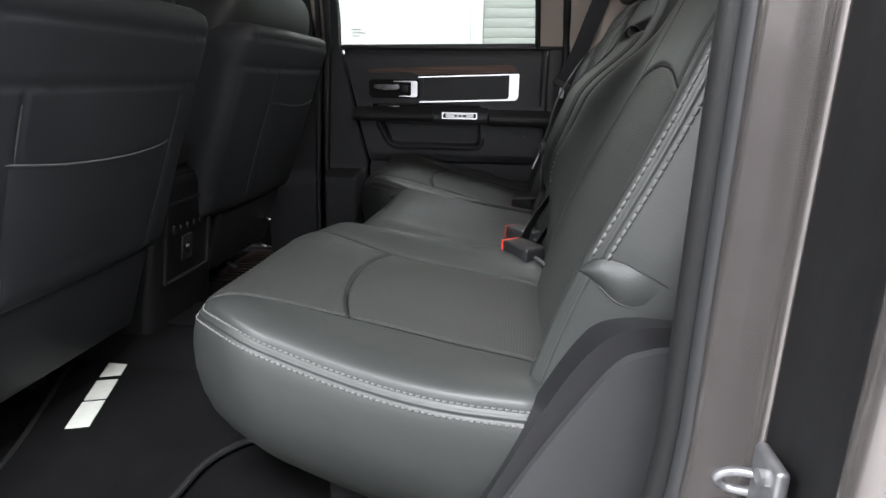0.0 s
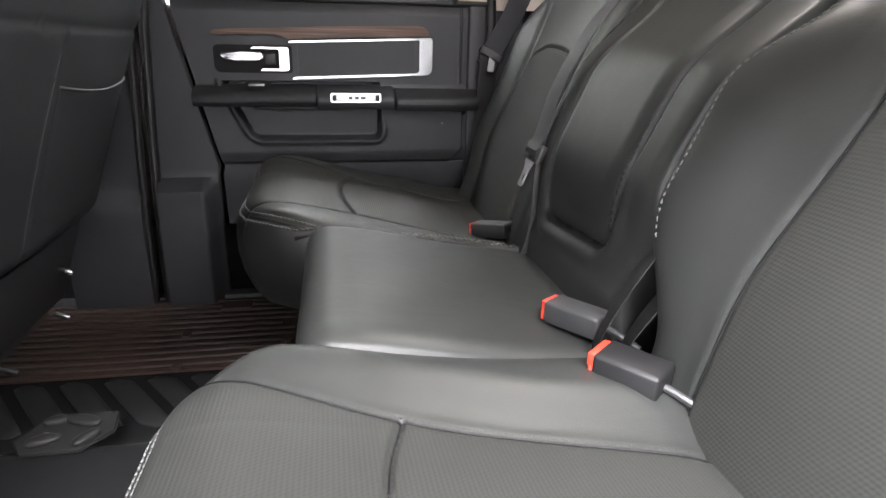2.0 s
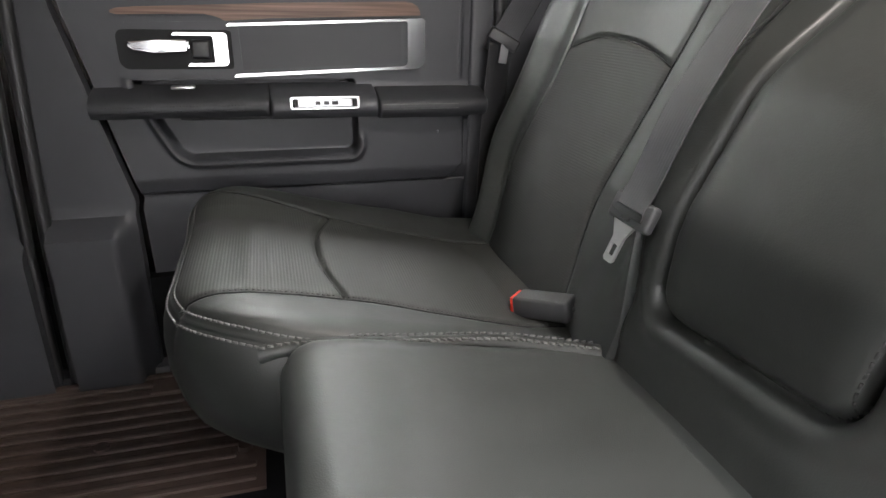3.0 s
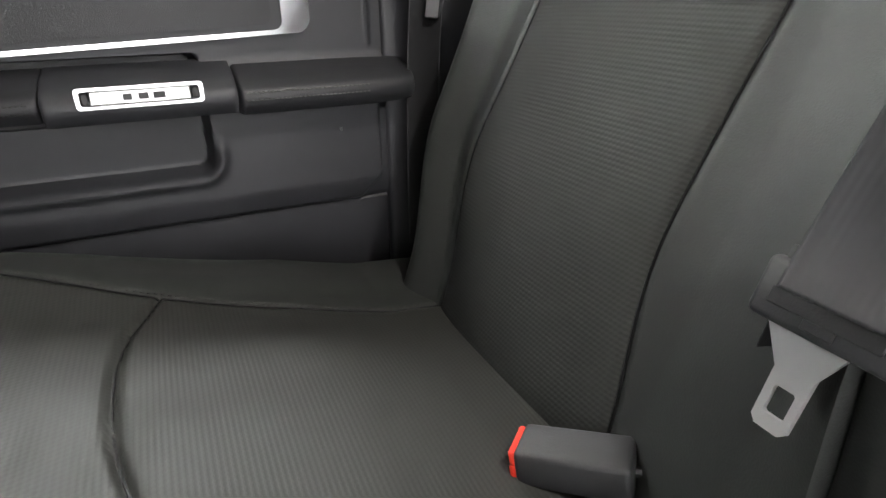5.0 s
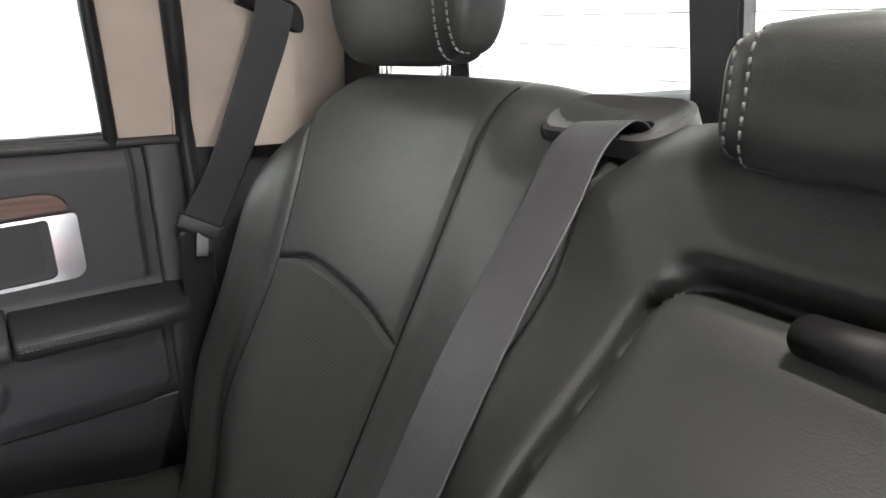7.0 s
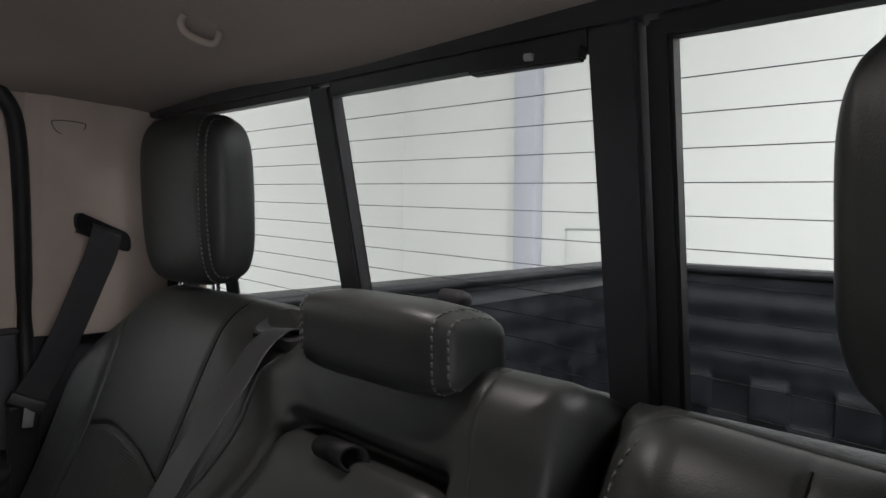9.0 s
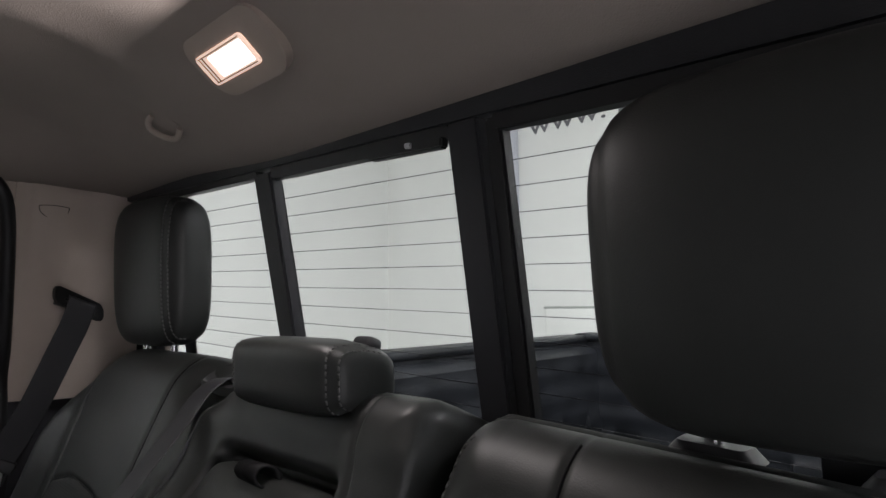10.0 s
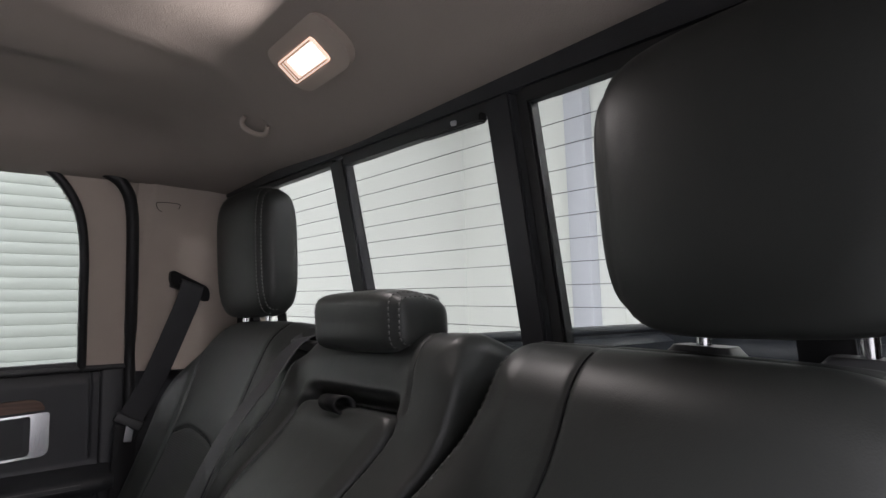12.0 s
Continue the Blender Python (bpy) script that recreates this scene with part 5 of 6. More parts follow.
bmesh.ops.bevel(bm, geom=[e for e in bm.edges if len(e.link_faces) == 2 and e.calc_face_angle(0) > 0.9], offset=0.0008, segments=2, affect="EDGES")
part("tongue_plate", bm, POLISHED, centre_belt, "polished steel tongue", False)

outer_belt = thing("seat_belt", (0.11, 0.79, 0.85), "dark grey outer seat belt from the pillar ring", "seat belt", "seat belts")
ribbon("webbing", [(0.212, 0.722, 1.168), (0.209, 0.708, 1.158), (0.200, 0.715, 1.12), (0.187, 0.726, 1.08), (0.146, 0.757, 0.96), (0.108, 0.785, 0.878), (0.098, 0.800, 0.845)], [(0.93, 0.1, -0.36)] * 5 + [(0.85, -0.2, -0.45), (0.7, -0.4, -0.5)], 0.050, outer_belt)
bm = bmesh.new()
frame_ring(bm, [(u + 0.004 * math.sin(u * 60), v + 0.10 * u * -1) for u, v in rounded_outline(0.046, 0.017, [0.014] * 4, 6)], [(u, v - 0.004 - 0.10 * u) for u, v in rounded_outline(0.029, 0.004, [0.003] * 4, 6)],
           lambda u, v, d: (0.207 + u * 0.90, 0.732 + 0.12 * u - d, 1.158 - 0.33 * u + v), 0.018)
bmesh.ops.bevel(bm, geom=[e for e in bm.edges if len(e.link_faces) == 2 and e.calc_face_angle(0) > 0.9], offset=0.003, segments=2, affect="EDGES")
ring_part = part("pillar_ring", bm, MATTE, outer_belt)
box_part("ring_back", (0.070, 0.022, 0.022), (0.207, 0.738, 1.156), BLACK, ring_part, (0, 21, 0), 0.002)
box_part("tongue_grip", (0.060, 0.012, 0.022), (0.106, 0.785, 0.874), BLACK, outer_belt, (0, 28, -12), 0.004, 3)
box_part("tongue_plate", (0.016, 0.003, 0.034), (0.106, 0.781, 0.850), SATIN, outer_belt, (0, 8, 0), 0.001, 1)
# webbing below the tongue in black: the dark beside the seat put into its colour
ribbon("lower_webbing", [(0.104, 0.792, 0.87), (0.100, 0.80, 0.78), (0.095, 0.80, 0.65), (0.09, 0.79, 0.55)], [(1, 0.1, 0)] * 4, 0.046, outer_belt, BLACK)
near_belt = thing("seat_belt", (0.05, -0.14, 0.60), "black lap belt webbing folded into the seat gap", "seat belt", "seat belts")
ribbon("webbing", [(0.105, -0.138, 0.725), (0.060, -0.141, 0.703), (0.030, -0.143, 0.664), (0.006, -0.142, 0.620), (-0.010, -0.140, 0.575)], [(0.45, 0.85, 0.12)] * 5, 0.044, near_belt, RUBBER)
ribbon("lower_webbing", [(0.110, -0.160, 0.685), (0.072, -0.160, 0.664), (0.046, -0.158, 0.634), (0.026, -0.155, 0.600), (0.012, -0.152, 0.565)], [(0.45, 0.85, 0.12)] * 5, 0.040, near_belt, RUBBER)


# ---- far rear door ----
door = thing("rear_door", (-0.28, 0.84, 0.40), "closed rear door with dark trim, wood strip and chrome frame", "door", kind="structure")


def door_front(z):
    return np.interp(z, [0.40, 0.58, 0.60, 0.905, 1.0], [-0.545, -0.545, -0.540, -0.612, -0.63])


def door_face(U, W):
    x = door_front(W) + U * (0.058 - door_front(W))
    y = 0.836 + 0.012 * smoothstep(0.955, 0.995, W) - 0.010 * smoothstep(0.80, 0.76, W) * smoothstep(0.60, 0.64, W)
    # map pocket and its lip
    xs = x + 0.50 * (W - 0.66) * smoothstep(-0.25, -0.40, x)
    qx, qz = np.abs(xs + 0.309) - 0.150 + 0.018, np.abs(W - 0.738) - 0.069 + 0.018
    d = np.hypot(np.maximum(qx, 0), np.maximum(qz, 0)) + np.minimum(np.maximum(qx, qz), 0) - 0.018
    y = y + 0.030 * smoothstep(0.003, -0.006, d)
    # rolled lip below and before the pocket
    lip = np.exp(-((d - 0.009) / 0.006) ** 2) * smoothstep(0.715, 0.69, W - 0.1 * smoothstep(-0.30, -0.45, x))
    y = y - 0.007 * lip
    low = smoothstep(0.612, 0.606, W)
    y = y + 0.006 * low + 0.012 * smoothstep(0.60, 0.45, W)
    rear = smoothstep(0.046, 0.050, x + 0.9 * np.maximum(0.64 - W, 0)) * smoothstep(0.735, 0.725, W) * smoothstep(0.604, 0.610, W)
    y = y - 0.003 * np.exp(-((x - 0.041) / 0.0025) ** 2) * smoothstep(0.80, 0.81, W)
    return x, y + 0.006 * rear, W


sheet("trim_panel", np.linspace(0, 1, 300), np.linspace(0.40, 0.992, 230), door_face, PLASTIC, door, thick=(0, 0.05, 0))
box_part("rear_edge", (0.048, 0.02, 0.60), (0.083, 0.846, 0.69), PLASTIC, door, None, 0.008, 3)
box_part("sill_cap", (0.76, 0.030, 0.012), (-0.27, 0.848, 0.988), GREYPLASTIC, door, None, 0.005, 3)
dp = lambda y0: (lambda u, v, d: (u, y0 - d, v))
# wood strip
bm = bmesh.new()
outline = [(-0.371, 0.8985), (-0.298, 0.9035), (-0.040, 0.9120), (-0.0405, 0.919), (-0.0455, 0.9275), (-0.055, 0.9325), (-0.069, 0.9345), (-0.296, 0.9275), (-0.504, 0.9180), (-0.532, 0.9155), (-0.541, 0.9120), (-0.541, 0.9085), (-0.533, 0.9060), (-0.404, 0.9090), (-0.385, 0.9050)]
prism(bm, [(u, 0.838, v) for u, v in outline], (0, -0.014, 0))
bmesh.ops.bevel(bm, geom=[e for e in bm.edges if e.calc_face_angle(0) > 0.9], offset=0.005, segments=3, affect="EDGES")
part("wood_strip", bm, WOOD, door, "dark open-grain wood strip")
# pull cup surround, chrome frame and pad
bm = bmesh.new()
prism(bm, [(u - 0.2915, 0.839, v + 0.8545) for u, v in rounded_outline(0.262, 0.050, [0.03, 0.025, 0.02, 0.03], 6)], (0, -0.006, 0))
part("pull_surround", bm, PLASTIC, door)


def rounded_c(right, top, bottom, left_top, left_bottom, bar, thin_top, thin_low, r, n=8):
    """Outline of a bracket open at its front: thin bars above and below, a broad bar at the end."""
    out = [(left_top, top), (right - 0.004, top), (right, top - 0.004)]
    out += [(right - r + r * math.cos(a), bottom + r - r * math.sin(a)) for a in np.linspace(0, math.pi / 2, n)]
    out += [(left_bottom, bottom), (left_bottom + thin_low, bottom + thin_low)]
    ri = max(r - 0.006, 0.003)
    x = right - bar
    out += [(x - ri + ri * math.cos(a), bottom + thin_low + ri - ri * math.sin(a)) for a in np.linspace(math.pi / 2, 0, n)]
    return out + [(x, top - thin_top - 0.003), (x - 0.003, top - thin_top), (left_top - thin_top, top - thin_top)]


def bracket(name, outline, y, deep, slope, label=""):
    bm = bmesh.new()
    prism(bm, [(u, y, v + slope * (u + 0.2)) for u, v in outline], (0, -deep, 0))
    bmesh.ops.bevel(bm, geom=[e for e in bm.edges if e.calc_face_angle(0) > 0.6], offset=0.0012, segments=3, affect="EDGES")
    return part(name, bm, CHROME, door, label)


bracket("chrome_frame", rounded_c(-0.031, 0.9010, 0.8150, -0.367, -0.366, 0.032, 0.0042, 0.0050, 0.016), 0.833, 0.009, 0.039, "polished chrome bracket open at the front")
bm = bmesh.new()
prism(bm, [(u - 0.212, 0.836, v + 0.8598 + 0.039 * u) for u, v in rounded_outline(0.1380, 0.0345, [0.003, 0.010, 0.003, 0.003], 8)], (0, -0.007, 0))
bmesh.ops.bevel(bm, geom=[e for e in bm.edges if e.calc_face_angle(0) > 0.9], offset=0.003, segments=2, affect="EDGES")
part("padded_insert", bm, VINYL, door)
# handle recess, bezel, chrome bracket and pull
bm = bmesh.new()
prism(bm, [(u, 0.836, v) for u, v in [(-0.548, 0.885), (-0.536, 0.894), (-0.372, 0.898), (-0.352, 0.888), (-0.350, 0.826), (-0.366, 0.812), (-0.530, 0.810), (-0.546, 0.822)]], (0, -0.006, 0))
bmesh.ops.bevel(bm, geom=[e for e in bm.edges if e.calc_face_angle(0) > 0.6], offset=0.002, segments=2, affect="EDGES")
part("handle_bezel", bm, PLASTIC, door)
bm = bmesh.new()
prism(bm, [(u - 0.452, 0.8305, v + 0.853) for u, v in rounded_outline(0.088, 0.031, [0.016, 0.006, 0.006, 0.012], 6)], (0, -0.0025, 0))
part("handle_recess", bm, MATTE, door)
bracket("handle_ring", rounded_c(-0.371, 0.880, 0.827, -0.452, -0.437, 0.022, 0.0045, 0.0050, 0.008), 0.829, 0.007, 0.0)
bm = bmesh.new()
prism(bm, [(u, 0.826, v) for u, v in [(-0.524, 0.866), (-0.480, 0.869), (-0.432, 0.869), (-0.4285, 0.863), (-0.432, 0.852), (-0.480, 0.849), (-0.520, 0.854)]], (0, -0.013, 0))
bmesh.ops.bevel(bm, geom=list(bm.edges), offset=0.0035, segments=3, affect="EDGES")
part("door_handle", bm, CHROME, door, "chrome pull handle")
box_part("handle_lever", (0.030, 0.012, 0.030), (-0.4135, 0.822, 0.8535), BLACK, door, None, 0.005, 3)
box_part("window_switch", (0.036, 0.020, 0.005), (-0.445, 0.790, 0.797), SATIN, door, None, 0.002, 2)


# armrest, one moulded length with a badge block
def armrest(x0, x1, yf, z, mat, name, tall=0.040, label="", r=(0.018, 0.018), pinch=0.45):
    bm = bmesh.new()
    prof = [(0.845, z - 0.5 * tall - 0.004), (yf + 0.012, z - 0.5 * tall - 0.002), (yf + 0.003, z - 0.36 * tall), (yf, z - 0.18 * tall), (yf + 0.0005, z), (yf + 0.005, z + 0.13 * tall), (yf + 0.014, z + 0.24 * tall), (yf + 0.034, z + 0.42 * tall), (0.845, z + 0.64 * tall)]
    n = 40
    rings = []
    for i in range(n + 1):
        t = 0.5 - 0.5 * math.cos(math.pi * i / n)
        x = x0 + (x1 - x0) * t
        e = min((x - x0) / r[0], 1.0)
        f = min((x1 - x) / r[1], 1.0)
        k = math.sqrt(max(0, 1 - (1 - e) ** 2)) * math.sqrt(max(0, 1 - (1 - f) ** 2))
        rings.append([bm.verts.new((x, 0.845 + (y - 0.845) * (1 - pinch + pinch * k), z + (zz - z) * (1 - 0.6 * pinch + 0.6 * pinch * k))) for y, zz in prof])
    for i in range(n):
        for k in range(len(prof) - 1):
            bm.faces.new((rings[i][k], rings[i][k + 1], rings[i + 1][k + 1], rings[i + 1][k]))
    bm.faces.new(rings[0])
    bm.faces.new(rings[-1][::-1])
    return part(name, bm, mat, door, label)


front_arm = armrest(-0.588, -0.3115, 0.775, 0.770, VINYL, "front_armrest", 0.040, "", (0.05, 0.004), 0.06)
rear_arm = armrest(-0.1265, 0.082, 0.772, 0.764, VINYL, "rear_armrest", 0.044, "", (0.005, 0.075), 0.22)
armrest(-0.3100, -0.1280, 0.767, 0.768, PLASTIC, "badge_block", 0.044, "", (0.005, 0.005), 0.06)
for dz, arm_x in ((-0.001, (-0.120, 0.020)), (-0.009, (-0.120, 0.020)), (0.000, (-0.57, -0.32)), (-0.008, (-0.57, -0.32))):
    xs = np.linspace(arm_x[0], arm_x[1], 30)
    P = np.stack([xs, np.full(30, 0.7718 if arm_x[0] > -0.3 else 0.7748), np.full(30, (0.7655 if arm_x[0] > -0.3 else 0.768) + dz)], -1)
    stitches("stitching", P, np.tile([0, -1.0, 0], (30, 1)), rear_arm if arm_x[0] > -0.3 else front_arm, DARKTHREAD if arm_x[0] < -0.3 else THREAD, 0.0050, 0.0036, 0.0013, 0.0008)
bm = bmesh.new()
frame_ring(bm, [(u - 0.2205, v + 0.7710) for u, v in rounded_outline(0.0585, 0.0105, [0.004] * 4, 5)], [(u - 0.2205, v + 0.7710) for u, v in rounded_outline(0.0545, 0.0072, [0.003] * 4, 5)], dp(0.770), 0.005)
badge = part("badge_frame", bm, CHROME, door)
box_part("badge_plate", (0.092, 0.003, 0.0135), (-0.2205, 0.7668, 0.7710), SATIN, badge, None, 0.001, 1)
for k, w in enumerate((0.008, 0.009, 0.011)):
    box_part("badge_mark", (w, 0.0015, 0.006), (-0.233 + 0.0145 * k, 0.7648, 0.7710), BLACK, badge, None, 0.0, 1)
for sx in (-1, 1):
    box_part("badge_end", (0.006, 0.003, 0.011), (-0.2205 + sx * 0.0505, 0.7665, 0.7710), BLACK, badge, None, 0.001, 1)
# black strip put in as the armrest's shadow in the pocket, and door stop
box_part("pocket_shadow", (0.20, 0.020, 0.010), (-0.36, 0.835, 0.742), BLACK, door, None, 0.003)
rod_part("screw", (-0.004, 0.832, 0.705), (-0.004, 0.826, 0.705), 0.0025, SATIN, door, 8)

# centre pillar on the far side
tagged(sheet("centre_pillar_trim", np.linspace(0, 1, 30), np.linspace(0.26, 1.40, 90), lambda U, W: (-0.685 + U * (door_front(np.minimum(W, 0.99)) - 0.008 + 0.685), np.minimum(0.812 + 0 * U, cpil_y(W) - 0.004) - 0.05 * smoothstep(0.585, 0.555, W) * smoothstep(1.02, 0.75, U), W), PLASTIC, thick=(0, 0.03, 0)), "dark grey centre pillar trim with a stepped foot", "trim", kind="structure")
edge_tube("pillar_seal", [(-0.697, 0.80, 0.27), (-0.690, 0.80, 0.6), (-0.675, 0.80, 0.9), (-0.668, 0.795, 1.0), (-0.65, cpil_y(1.39) - 0.01, 1.39)], 0.011, BLACK, "black rubber seal on the centre pillar")
edge_tube("pillar_seal_front", [(-0.727, 0.80, 0.27), (-0.720, 0.80, 0.6), (-0.705, 0.80, 0.9), (-0.698, 0.795, 1.0), (-0.68, cpil_y(1.39) - 0.01, 1.39)], 0.009, BLACK, "black rubber seal on the centre pillar")
tagged(sheet("centre_pillar_front", np.linspace(-0.90, -0.725, 12), np.linspace(0.26, 1.40, 60), lambda U, W: (U, np.minimum(0.808 + 0 * U, cpil_y(W) - 0.004) - 0.04 * smoothstep(0.56, 0.52, W), W), PLASTIC, thick=(0, 0.03, 0)), "dark grey front side of the centre pillar", "trim", kind="structure")
tagged(sheet("far_sill", np.linspace(-0.9, 0.36, 20), np.linspace(0.26, 0.45, 8), lambda U, W: (U, 0.83 + 0 * U, W), CARPET, thick=(0, 0.03, 0)), "black carpeted side below the door", "sill", kind="structure")


# ---- lamp and coat hook in the headliner ----
lamp = thing("dome_lamp", (0.15, 0.01, 1.41), "lit dome lamp in a rounded taupe housing", "lamp")
LN = Vector((-0.625, 0, -0.781)).normalized()
LX = Vector((0.781, 0, -0.625)).normalized()
LC = Vector((0.150, 0.012, 1.418))
lp = lambda u, v, d: LC + LX * v + Vector((0, 1, 0)) * u + LN * d
bm = bmesh.new()
frame_ring(bm, rounded_outline(0.073, 0.037, [0.020, 0.020, 0.034, 0.034], 8), [(u * 0.98 + 0.014, v * 0.98) for u, v in rounded_outline(0.0475, 0.0170, [0.005] * 4, 8)], lp, 0.014)
bmesh.ops.bevel(bm, geom=[e for e in bm.edges if len(e.link_faces) == 2 and e.calc_face_angle(0) > 0.9], offset=0.006, segments=3, affect="EDGES")
part("housing", bm, BEIGE, lamp)
bm = bmesh.new()
frame_ring(bm, [(u + 0.014, v) for u, v in rounded_outline(0.048, 0.0175, [0.006] * 4, 8)], [(u + 0.006, v) for u, v in rounded_outline(0.034, 0.0125, [0.003] * 4, 8)], lambda u, v, d: lp(u, v, d + 0.009), 0.007)
part("lens_rim", bm, LENS, lamp, "warm glowing lens rim")
bm = bmesh.new()
prism(bm, [lp(u + 0.006, v, 0.011) for u, v in rounded_outline(0.0345, 0.0130, [0.003] * 4, 8)], LN * 0.003)
part("lit_lens", bm, BULB, lamp, "bright white lit lens")
for u, v, du, dv in ((0.0485, 0.0, 0.0012, 0.015), (0.0545, 0.0, 0.0010, 0.015), (0.014, 0.0148, 0.043, 0.0007), (0.014, -0.0148, 0.043, 0.0007)):
    bm = bmesh.new()
    prism(bm, [lp(u + a * du, v + b * dv, 0.0155) for a, b in ((-1, -1), (1, -1), (1, 1), (-1, 1))], LN * 0.0012)
    part("lens_rib", bm, BEIGE, lamp, smooth=False)
light = bpy.data.lights.new("dome_bulb", "AREA")
light.shape, light.size, light.size_y, light.energy, light.color = "RECTANGLE", 0.065, 0.026, 2.7, (1.0, 0.93, 0.87)
bulb = new("dome_bulb", light)
bulb.matrix_world = look(LC + LN * 0.020, LC + LN * 0.5)
bulb.parent = lamp
bulb.matrix_parent_inverse = Matrix.Translation(lamp.location).inverted()

hook_y, hook_x = 0.272, 0.178
hz = float(liner_height(np.array(hook_x), np.array(hook_y)))
hook = thing("coat_hook", (hook_x, hook_y, hz), "small taupe plastic coat hook in the headliner", "hook")
bm = bmesh.new()
hp = lambda u, v, d: Vector((hook_x, hook_y, hz)) + LX * v + Vector((0, 1, 0)) * u + LN * d
loop = [(0.006, -0.020), (0.015, -0.017), (0.017, -0.008), (0.006, 0.006), (-0.008, 0.017), (-0.017, 0.018), (-0.025, 0.012)]
tube(bm, curve_through([hp(u, v, 0.002 + 0.012 * math.sin(math.pi * k / 6)) for k, (u, v) in enumerate(loop)], 8), 0.0042, 10)
part("hook_arm", bm, BEIGE, hook)
bm = bmesh.new()
prism(bm, [hp(0.72 * u - 0.62 * v - 0.006, -0.62 * u - 0.72 * v - 0.002, -0.002) for u, v in rounded_outline(0.026, 0.013, [0.011] * 4, 6)], LN * 0.004)
part("hook_base", bm, FABRIC, hook)


# ---- front seats ----
LEAN = 0.36


def front_seat(yc, xb, seam_y, seam_z, pocket_y, label):
    """A front seat seen from behind: a vinyl back shell, a map pocket and the leather cushion in front of it."""
    seat = thing("front_seat", (xb - 0.30, yc, FLOOR), label, "car seat", "front seats")
    W = 0.292

    def place(a, b, c):
        return xb + LEAN * (b - 0.81) + c, a, b

    tops = [curve_through([(yc - W, z + 0.002), (yc - 0.1, z), (yc + 0.1, z), (yc + W, z + 0.002)], 10) for z in seam_z]
    sides = [curve_through([(y, seam_z[0] - 0.002), (y + 0.3 * (yc - y) * 0.1, 0.75), (y + 0.06 * (yc - y), 0.55)], 10) for y in seam_y]
    swell = lambda a, b: 0.014 * (1 - ((a - yc) / W) ** 2) + 0.003 * np.sin((a - yc) * 13) * np.sin(b * 11)
    pad = Pad((yc - W, yc + W, 0.535, 1.0), [0.035, 0.035, 0.05, 0.05], swell, place, (0.035, 0.025), [(0.004, 0.012), (0.005, 0.05), (0.000, 0.10)],
              [(line, 0.005, 0.004) for line in tops] + [(line, 0.004, 0.0035) for line in sides], None, 0.006)
    pad.emit(seat, [("seat_back_shell", SEATBACK, None, "")], ("seat_back_edge", SEATBACK))
    for line in sides:
        bm = bmesh.new()
        tube(bm, [Vector(p) for p in pad.on(line[2:], 0.0006)[0]], 0.0016, 6)
        part("seam_line", bm, PIPING, seat)
    mid, half = (pocket_y[0] + pocket_y[1]) / 2, (pocket_y[1] - pocket_y[0]) / 2
    top = lambda a: pocket_y[2] - 0.014 * (1 - ((a - mid) / half) ** 2)

    def pocket(U, Wv):
        a = mid + U * half
        b = 0.56 + Wv * (top(a) - 0.56)
        return place(a, b, swell(a, b) + 0.003 + 0.007 * Wv ** 3 * (1 - U ** 4) - 0.006 * (1 - Wv) ** 4 - 0.006 * U ** 8)

    sheet("map_pocket", np.linspace(-1, 1, 40), np.linspace(0, 1, 40), pocket, SEATBACK, seat, thick=(-0.005, 0, 0))
    bm = bmesh.new()
    tube(bm, [Vector([float(t) for t in pocket(np.float64(u), np.float64(1.0))]) for u in np.linspace(-1, 1, 30)], 0.0020, 8)
    part("pocket_piping", bm, PIPING, seat)
    V, F = blob((0.115, W - 0.004, 0.285), 5, (xb - 0.155, yc, 0.83), lambda d: np.array([d[0] + LEAN * d[2], d[1], d[2]]), 26)
    mesh_part("back_cushion", V, F, LEATHER, seat, label="smooth black leather")
    box_part("lower_shell", (0.030, 0.50 if yc < 0 else 0.40, 0.22), (xb - 0.145, yc + (0.0 if yc < 0 else 0.03), 0.47), PLASTIC, seat, (0, 19, 0), 0.012, 3)
    V, F = blob((0.25, W - 0.01, 0.085), 5, (xb - 0.42, yc, 0.52), lambda d: np.array(d), 18)
    mesh_part("seat_cushion", V, F, LEATHER, seat)
    for dy in (-0.19, 0.12):
        box_part("seat_rail", (0.42, 0.030, 0.04), (xb - 0.50, yc + dy, FLOOR + 0.028), BLACK, seat, None, 0.006)
        box_part("seat_leg", (0.05, 0.03, 0.20), (xb - 0.50, yc + dy, FLOOR + 0.13), BLACK, seat, None, 0.006)
    for y, z in (((0.293, 0.37), (0.504, 0.372), (0.552, 0.448)) if yc > 0 else ()):
        box_part("height_linkage", (0.030, 0.008, 0.011), (xb - 0.125, y, z), STEEL if y > 0.5 else BLACK, seat, (0, 25, 0), 0.004)
    for dy in (-0.07, 0.07):
        rod_part("post", (xb + 0.00, yc + dy, 1.08), (xb + 0.03, yc + dy, 1.19), 0.0065, CHROME, seat)
    V, F = blob((0.055, 0.14, 0.10), 4, (xb + 0.045, yc, 1.26), tall_shape, 16)
    mesh_part("headrest_pad", V, F, LEATHER, seat)
    return seat


front_seat(-0.375, -0.670, (-0.155, -0.530), (0.868, 0.952), (-0.545, -0.168, 0.768), "black front seat seen from behind, with a map pocket")
front_seat(0.395, -0.690, (0.305, 0.664), (0.905, 0.972), (0.318, 0.655, 0.820), "black front seat seen from behind, with a narrow map pocket")

